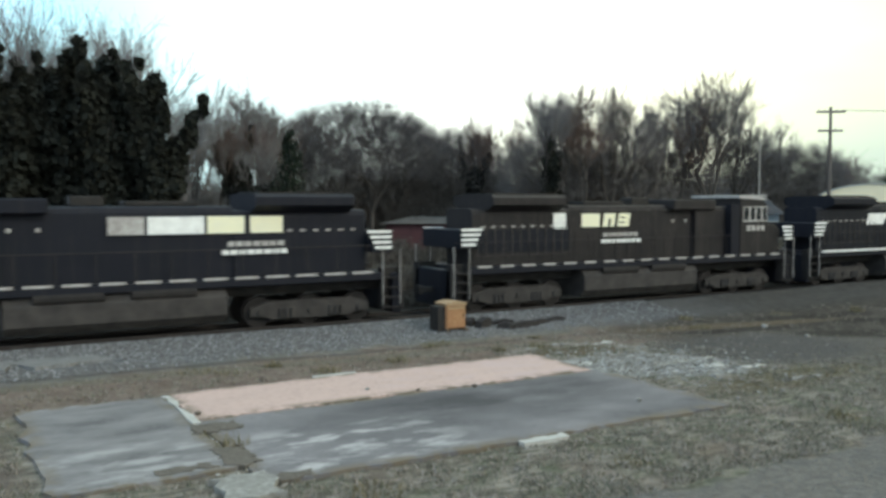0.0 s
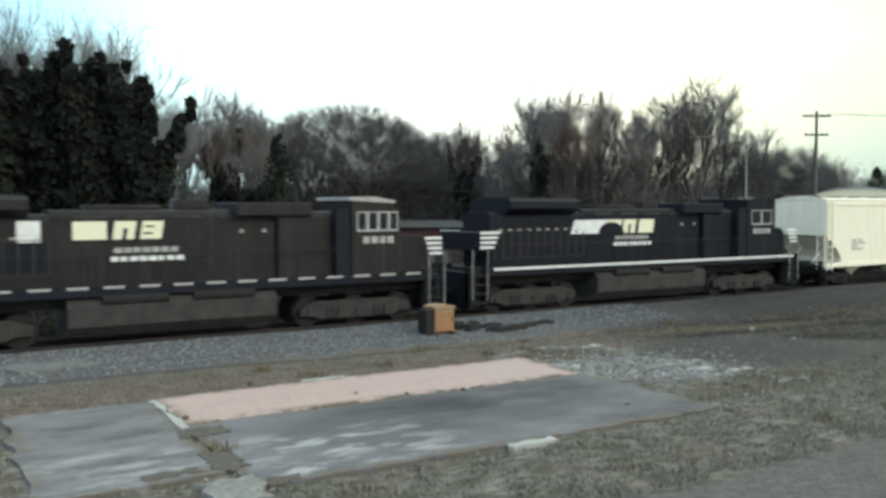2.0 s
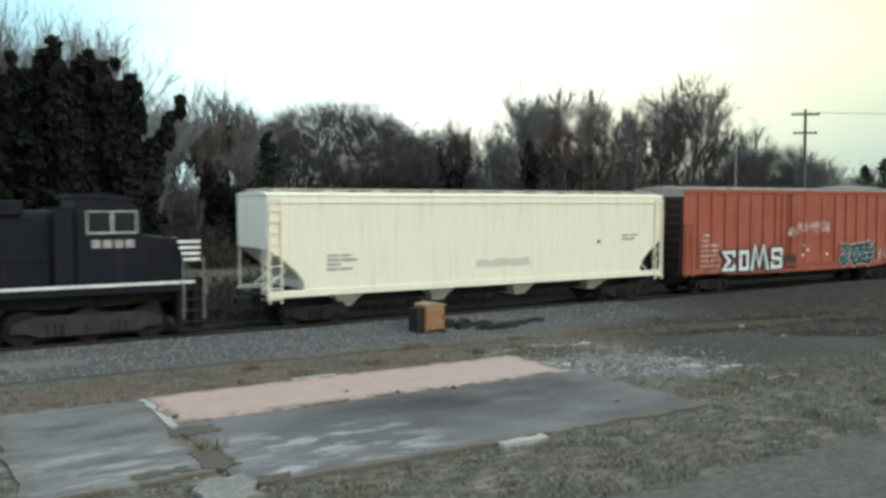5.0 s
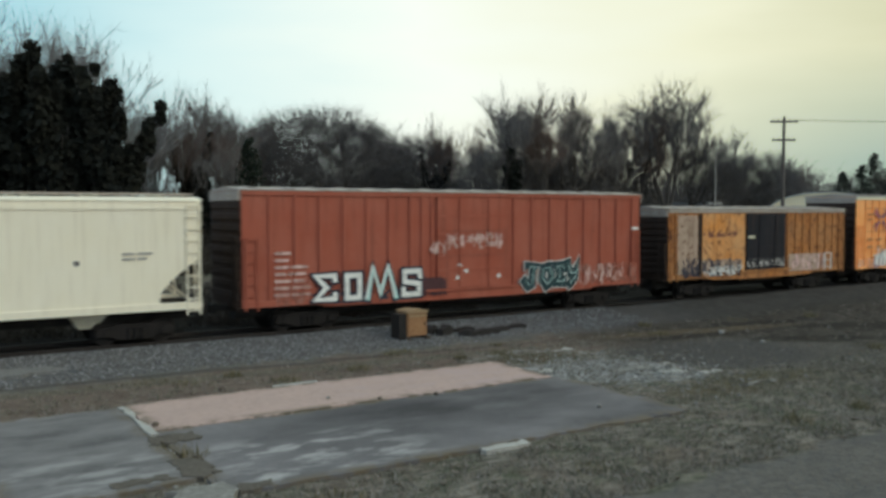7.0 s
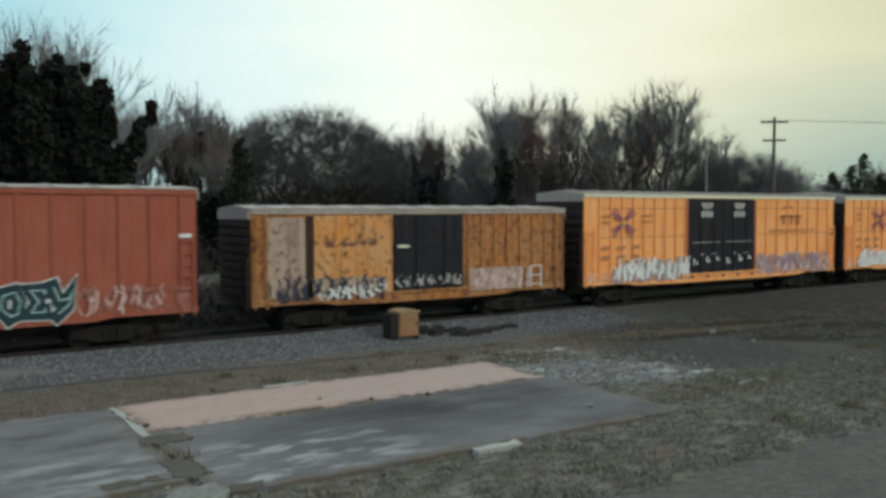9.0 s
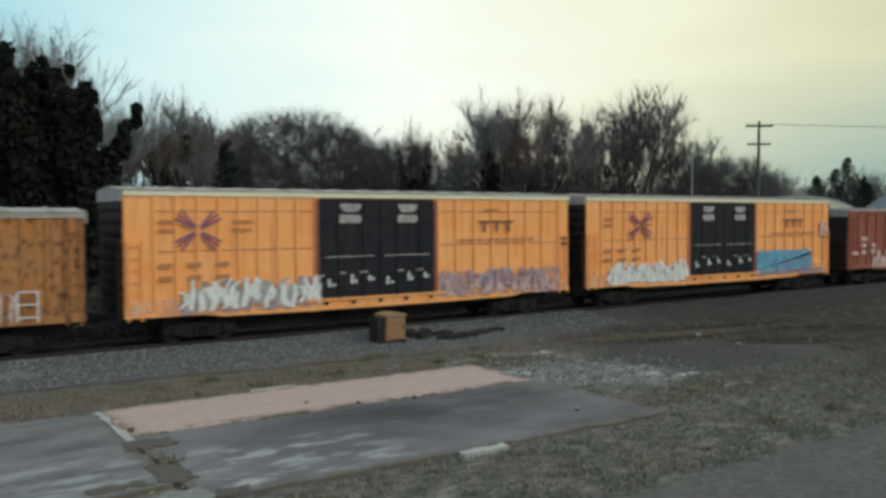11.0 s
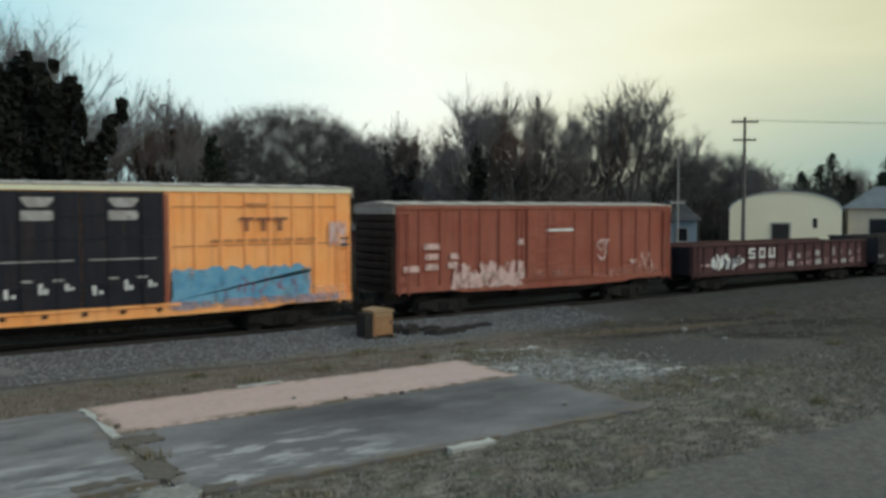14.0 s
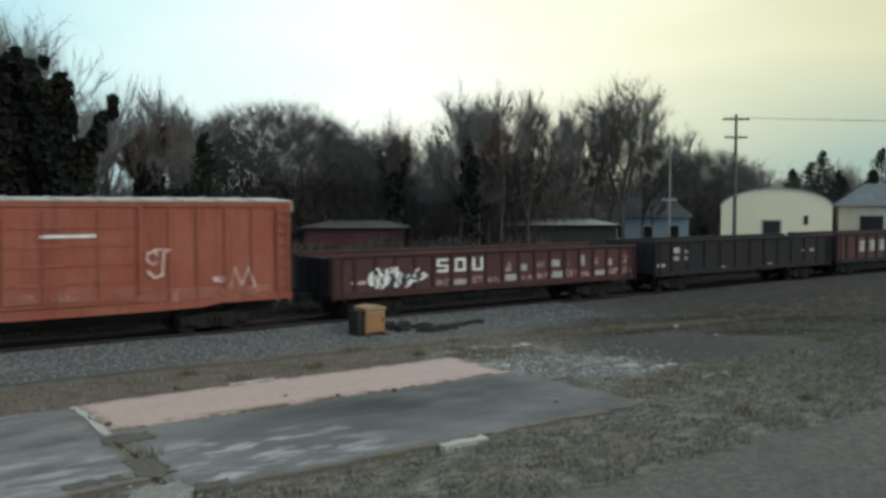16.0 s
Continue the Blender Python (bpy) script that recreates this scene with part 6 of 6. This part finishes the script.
def bare_tree(seed, spread=0.32, round_top=False, twigs=2700):
    """A leafless tree one unit high: trunk and limbs, and a haze of twigs."""
    rng = random.Random(seed)
    wood, fine = bmesh.new(), bmesh.new()
    tips = []

    def grow(p, d, length, r, depth):
        q = p + d * length
        limb(wood if depth < 4 else fine, p, q, r, r * 0.72, 6 if depth < 2 else 4 if depth < 4 else 3)
        tips.append((q, d, length, depth))
        if depth >= 6:
            return
        for _ in range(3 if depth < 4 else 2):
            side = Vector((rng.gauss(0, 1), rng.gauss(0, 1), rng.gauss(0, 0.35)))
            nd = (d + side * (spread if depth < 1 else spread * 1.4) + Vector((0, 0, 0.3))).normalized()
            if round_top:
                nd = (nd + side * 0.16).normalized()
            start = p.lerp(q, rng.uniform(0.65, 1.0) if depth else rng.uniform(0.6, 1.0))
            grow(start, nd, length * rng.uniform(0.64, 0.9), r * 0.6, depth + 1)

    grow(Vector((0, 0, 0)), Vector((rng.gauss(0, 0.03), rng.gauss(0, 0.03), 1)).normalized(), 0.28, 0.0155, 0)
    ends = [t for t in tips if t[3] >= 3]
    for _ in range(twigs):
        q, d, length, depth = rng.choice(ends)
        nd = (d + Vector((rng.gauss(0, 0.55), rng.gauss(0, 0.55), rng.gauss(0.35, 0.4)))).normalized()
        s = q - d * (length * rng.random())
        w = 0.00095
        e = s + nd * rng.uniform(0.03, 0.11)
        u = nd.orthogonal().normalized() * w
        v = nd.cross(u)
        a = [fine.verts.new(s + u), fine.verts.new(s - u * 0.5 + v), fine.verts.new(s - u * 0.5 - v)]
        t = fine.verts.new(e)
        for i in range(3):
            fine.faces.new((a[i], a[(i + 1) % 3], t))
    if round_top:
        for _ in range(4800):
            a, e = rng.uniform(0, 6.2832), math.asin(rng.uniform(-0.45, 1))
            d = Vector((math.cos(a) * math.cos(e), math.sin(a) * math.cos(e), math.sin(e)))
            k = rng.uniform(0.62, 0.93)
            s = Vector((d.x * 0.40 * k, d.y * 0.40 * k, 0.60 + d.z * 0.36 * k))
            nd = (d + Vector((rng.gauss(0, 0.35), rng.gauss(0, 0.35), rng.gauss(0.1, 0.3)))).normalized()
            u = nd.orthogonal().normalized() * 0.0011
            v = nd.cross(u)
            t = fine.verts.new(s + nd * rng.uniform(0.04, 0.1))
            ring = [fine.verts.new(s + u), fine.verts.new(s - u * 0.5 + v), fine.verts.new(s - u * 0.5 - v)]
            for i in range(3):
                fine.faces.new((ring[i], ring[(i + 1) % 3], t))
    top = max(v.co.z for v in fine.verts)
    for b in (wood, fine):
        for v in b.verts:
            v.co /= top
    return wood, fine


def leaf_cloud(bm, centre, radius, count, rng, size=0.11, squash=1.0):
    for _ in range(count):
        d = Vector((rng.gauss(0, 1), rng.gauss(0, 1), rng.gauss(0, 1))).normalized() * radius * rng.random() ** 0.45
        p = centre + Vector((d.x, d.y, d.z * squash))
        n = Vector((rng.gauss(0, 1), rng.gauss(0, 1), rng.gauss(0, 1))).normalized()
        u = n.orthogonal().normalized() * size * rng.uniform(0.6, 1.4)
        v = n.cross(u)
        bm.faces.new([bm.verts.new(p + k) for k in (u, v * 0.7, -u, -v * 0.7)])


WOODS = []
for seed in range(7):
    w, f = bare_tree(100 + seed, (0.26, 0.34, 0.3, 0.38, 0.3, 0.28, 0.36)[seed], False)
    WOODS.append((mesh_of("trunk", w, M["bark"]), mesh_of("twigs", f, M["twig"] if seed % 3 != 1 else M["redtwig"])))
SPARSE = []
for seed in range(4):
    w, f = bare_tree(150 + seed, 0.27, False, 700)
    SPARSE.append((mesh_of("trunk", w, M["twig"]), mesh_of("twigs", f, M["pale_twig"])))
DOMES = []
for seed in range(3):
    w, f = bare_tree(200 + seed, 0.42, True, 1800)
    DOMES.append((mesh_of("trunk", w, M["bark"]), mesh_of("twigs", f, M["dark_twig"])))


def plant(name, label, pair, x, y, h, wide, turn, rng):
    t = thing(name, label, "tree", "trackside trees", at=pose(x, y, -0.3, 0, 0, turn))
    for n, me in zip(("trunk", "crown"), pair):
        ob = again(n, me, t, (0, 0, 0))
        ob.scale = (h * wide, h * wide, h)
    return t


def ivy_cover(tree, h, rng, low, spread, clumps, leaf=0.13, arms=5):
    """Ivy clumped up a trunk and out along the limbs, in ragged arms."""
    bm = bmesh.new()
    for i in range(clumps):
        k = i / clumps
        c = Vector((rng.gauss(0, spread * 0.28), rng.gauss(0, spread * 0.28), h * (0.03 + 0.68 * k)))
        leaf_cloud(bm, c, spread * rng.uniform(0.3, 0.55), 90, rng, leaf)
    for a in range(arms):
        turn = 6.283 * a / arms + rng.uniform(-0.5, 0.5)
        reach = spread * rng.uniform(0.5, 1.5)
        z0, z1 = h * rng.uniform(0.3, 0.5), h * low * (rng.uniform(0.72, 1.0) if a else 1.0)
        for q in range(11):
            k = q / 10
            c = Vector((math.cos(turn) * reach * k ** 0.8 + rng.gauss(0, 0.15), math.sin(turn) * reach * k ** 0.8 + rng.gauss(0, 0.15), z0 + (z1 - z0) * k))
            leaf_cloud(bm, c, spread * (0.52 - 0.33 * k) * rng.uniform(0.6, 1.25), 80, rng, leaf * 0.9, 1.3)
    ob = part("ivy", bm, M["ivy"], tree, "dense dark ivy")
    ob["kind"] = "stuff"


TREES = [
    ('ivy', -0.4, 57.0, 13.0), ('ivy', 1.9, 57.8, 12.2), ('ivy', 3.8, 58.5, 12.8), ('ivy', 5.6, 57.2, 12.0), ('ivy', 7.4, 56.8, 11.5),
    ('bare', 3.4, 64.0, 16.9), ('bare', 6.9, 65.0, 17.3), ('ivy', 1.0, 55.0, 14.0),
    ('ivy', 2.9, 54.9, 14.2), ('ivy', 4.5, 56.8, 13.5), ('ivy', 6.4, 55.6, 13.8),
    ('ivy', 8.1, 53.4, 13.9), ('ivy', 9.8, 54.1, 13.8), ('ivyb', 11.0, 51.9, 11.0),
    ('bare', 4.3, 61.8, 17.0), ('bare', 8.0, 61.5, 18.0), ('bare', 10.5, 65.2, 17.4),
    ('bare', 12.7, 64.8, 16.3), ('bare', 15.3, 66.3, 14.9), ('bare', 19.4, 77.6, 14.1),
    ('bare', 20.2, 72.2, 13.8), ('bare', 21.3, 68.8, 15.5), ('ivyc', 20.3, 67.0, 11.0),
    ('bare', 24.3, 72.0, 14.4), ('ivyc', 20.9, 62.6, 7.9), ('cedar', 22.1, 60.1, 10.3),
    ('bare', 30.2, 78.4, 15.2), ('dome', 32.6, 75.2, 15.1), ('dome', 34.5, 72.2, 15.1),
    ('dome', 38.2, 74.8, 14.1), ('bare', 51.1, 91.8, 14.4), ('dome', 44.5, 73.6, 13.0),
    ('ivyc', 45.1, 70.8, 11.1), ('bare', 47.8, 82.1, 13.9), ('bare', 62.6, 92.8, 15.7),
    ('bare', 64.8, 91.4, 15.9), ('bare', 64.4, 86.7, 16.5), ('bare', 48.1, 61.4, 15.6),
    ('ivyc', 45.1, 58.7, 12.2), ('bare', 49.7, 60.1, 16.5), ('bare', 54.2, 61.5, 17.0),
    ('bare', 58.1, 63.4, 14.9), ('bare', 61.1, 63.4, 16.4), ('bare', 64.4, 62.9, 18.9),
    ('bare', 66.5, 60.6, 18.2), ('bare', 66.3, 66.7, 17.2), ('bare', 69.9, 65.8, 16.2),
    ('bare', 73.8, 64.5, 15.7), ('dome', 74.5, 63.6, 12.1), ('bare', 92.3, 73.5, 16.4),
    ('dome', 92.8, 72.9, 12.4), ('dome', 96.4, 71.5, 13.0), ('bare', 99.6, 70.5, 13.4),
    ('bare', 115.2, 79.6, 12.6), ('bare', 116.5, 77.7, 12.1), ('cedar', 103.6, 64.9, 9.9),
    ('cedar', 104.8, 61.3, 12.3), ('cedar', 104.6, 62.9, 10.8), ('cedar', 106.5, 60.0, 9.6), ('bare', 127.3, 79.3, 11.4), ('bare', 130.1, 74.7, 12.0),
    ('cedar', 104.5, 53.6, 12.2), ('cedar', 105.5, 55.2, 9.5), ('bare', 122.4, 68.0, 12.0), ('bare', 131.5, 72.2, 12.9),
    ('bare', -0.4, 60.0, 18.4), ('bare', -2.4, 60.0, 17.6), ('bare', 1.6, 61.2, 19.8), ('bare', 5.6, 62.4, 19.6),
    ('bare', 2.8, 63.0, 20.4), ('bare', 0.6, 62.0, 20.8), ('bare', 7.2, 63.4, 19.4), ('bare', 9.2, 62.6, 18.6), ('bare', 11.8, 62.4, 17.2), ('bare', 13.4, 61.6, 15.4),
    ('bare', 13.6, 67.0, 13.2), ('bare', 17.4, 69.5, 13.6), ('bare', 18.6, 66.0, 12.0), ('bare', 26.2, 76.0, 12.8), ('dome', 47.2, 63.0, 11.0),
    ('dome', 51.8, 64.4, 11.4), ('dome', 56.4, 66.0, 10.8), ('dome', 60.8, 67.5, 11.2), ('dome', 67.8, 68.8, 10.6), ('ivy', -1.2, 56.0, 13.7),
]

rng = random.Random(5)
for i, (kind, x, y, h) in enumerate(TREES):
    turn = rng.uniform(0, 360)
    if kind == "bare" and x < 19:
        plant("bare_tree", "tall thin leafless tree with sparse grey twigs", SPARSE[i % 4], x, y, h, rng.uniform(0.8, 1.05), turn, rng)
    elif kind == "bare":
        plant("bare_tree", "tall leafless winter tree with a fine twig crown", WOODS[i % 7], x, y, h, rng.uniform(0.85, 1.1) * (0.78 if h > 18.5 else 1), turn, rng)
    elif kind == "dome":
        plant("bare_tree", "broad rounded leafless tree with dense brown twigs", DOMES[i % 3], x, y, h, rng.uniform(0.95, 1.1), turn, rng)
    elif kind in ("ivy", "ivyb"):
        t = plant("ivy_tree", "leafless tree smothered in dark ivy", SPARSE[i % 4][:1], x, y, h * 1.02, 0.5, turn, rng)
        ivy_cover(t, h, rng, 0.97, 2.0 if kind == "ivy" else 1.6, 64, 0.25, 8)
    elif kind == "ivyc":
        t = plant("ivy_tree", "leafless tree with an ivy-wrapped trunk", WOODS[i % 7], x, y, h * 1.35, 0.7, turn, rng)
        ivy_cover(t, h, rng, 0.95, 1.7 if x < 25 else 1.2, 34, 0.17, 2)
    else:
        t = thing("cedar_tree", "narrow dark evergreen cedar", "tree", "trackside trees", at=pose(x, y, -0.3))
        bm = bmesh.new()
        limb(bm, Vector((0, 0, 0)), Vector((0, 0, h * 0.95)), 0.16, 0.03, 7)
        part("trunk", bm, M["bark"], t)
        bm = bmesh.new()
        for k in range(46):
            q = k / 46
            r = h * (0.21 if x < 40 else 0.27) * (1 - q) ** 0.7 + 0.15
            a = rng.uniform(0, 6.28)
            leaf_cloud(bm, Vector((math.cos(a) * r * 0.55, math.sin(a) * r * 0.55, h * (0.06 + 0.9 * q))), r * 0.62, 75, rng, 0.12, 1.3)
        part("crown", bm, M["cedar"], t)["kind"] = "stuff"


def undergrowth(name, label, spots, material, seed, per=150):
    """Tangled winter brush: bent stems and a few dead leaves."""
    rng = random.Random(seed)
    bm = bmesh.new()
    for x, y, r, h in spots:
        for _ in range(per):
            a, q = rng.uniform(0, 6.28), r * rng.random() ** 0.5
            p = Vector((x + q * math.cos(a), y + q * math.sin(a), -0.3))
            lean = Vector((rng.gauss(0, 0.35), rng.gauss(0, 0.35), 1)).normalized()
            top = p + lean * h * rng.uniform(0.4, 1.1)
            w = Vector((rng.uniform(-1, 1), rng.uniform(-1, 1), 0)).normalized() * 0.035
            bm.faces.new([bm.verts.new(c) for c in (p - w, p + w, top)])
            for _ in range(3):
                c = p.lerp(top, rng.uniform(0.25, 1.0))
                e = c + Vector((rng.gauss(0, 0.5), rng.gauss(0, 0.5), rng.gauss(0.3, 0.4))) * h * 0.22
                u = Vector((rng.gauss(0, 1), rng.gauss(0, 1), rng.gauss(0, 1))).normalized() * 0.05
                bm.faces.new([bm.verts.new(k) for k in (c - u, c + u, e)])
    return solid(name, bm, material, label, "brush", kind="stuff")


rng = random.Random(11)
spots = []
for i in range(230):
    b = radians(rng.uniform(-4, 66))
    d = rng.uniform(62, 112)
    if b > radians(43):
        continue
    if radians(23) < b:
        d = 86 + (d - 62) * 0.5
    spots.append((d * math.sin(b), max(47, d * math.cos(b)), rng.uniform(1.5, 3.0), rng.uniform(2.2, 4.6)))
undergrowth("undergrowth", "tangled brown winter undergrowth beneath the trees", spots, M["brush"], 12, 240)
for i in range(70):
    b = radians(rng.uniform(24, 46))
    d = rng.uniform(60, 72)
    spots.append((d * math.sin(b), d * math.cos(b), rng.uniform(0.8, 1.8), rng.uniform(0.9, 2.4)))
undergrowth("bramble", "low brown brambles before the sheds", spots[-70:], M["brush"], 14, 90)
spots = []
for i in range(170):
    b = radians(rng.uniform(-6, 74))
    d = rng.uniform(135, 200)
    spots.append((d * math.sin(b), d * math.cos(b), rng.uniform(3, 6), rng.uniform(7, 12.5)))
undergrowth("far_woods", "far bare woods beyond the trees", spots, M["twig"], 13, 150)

spots = []
rng = random.Random(17)
for i in range(220):
    x = rng.uniform(-10, 110)
    spots.append((x, rng.uniform(38, 46) + max(0, x - 60) * 0.1, rng.uniform(0.8, 1.8), rng.uniform(0.6, 1.5)))
undergrowth("trackside_brush", "low dark weeds along the far side of the track", spots, M["brush"], 18, 110)

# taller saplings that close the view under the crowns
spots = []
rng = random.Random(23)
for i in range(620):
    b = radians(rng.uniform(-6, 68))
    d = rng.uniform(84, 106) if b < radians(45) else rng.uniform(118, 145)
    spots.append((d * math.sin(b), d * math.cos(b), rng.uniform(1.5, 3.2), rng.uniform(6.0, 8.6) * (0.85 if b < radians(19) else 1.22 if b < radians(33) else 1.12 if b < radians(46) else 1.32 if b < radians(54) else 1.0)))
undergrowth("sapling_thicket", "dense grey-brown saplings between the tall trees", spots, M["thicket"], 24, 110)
# added low brush: covers lit ground so the gap under the cars reads dark
spots = []
rng = random.Random(29)
for i in range(420):
    spots.append((rng.uniform(-6, 78), rng.uniform(31.9, 34.5), 0.9, rng.uniform(0.45, 0.75)))
undergrowth("brush_screen", "added low brush that hides the bright ground past the far rail", spots, M["brush"], 30, 60)


# ---- what moves ----
def gone(t):
    for (a, p), (b, q) in zip(TRAVEL, TRAVEL[1:]):
        if t <= b:
            return p + (q - p) * (t - a) / (b - a)
    return TRAVEL[-1][1]


def motions():
    for car, x, reverse in TRAIN:
        rows = []
        for t, s in TRAVEL:
            rows.append((t, pose(x - s + 19.95, TRACK, 0, 0, 0, 180) if reverse else pose(x - s, TRACK, 0)))
        walk(car, rows)
    # wheels roll without slipping: one key a thirtieth of a second
    turns = [(i / 30, gone(i / 30)) for i in range(481)]
    for wheel, axle, radius in SPINNERS:
        up = pose(axle, 0, radius)
        walk(wheel, [(t, up @ Matrix.Rotation(-s / radius * (-1 if wheel.parent.parent == TRAIN[0][0] else 1), 4, "Y")) for t, s in turns])


motions()
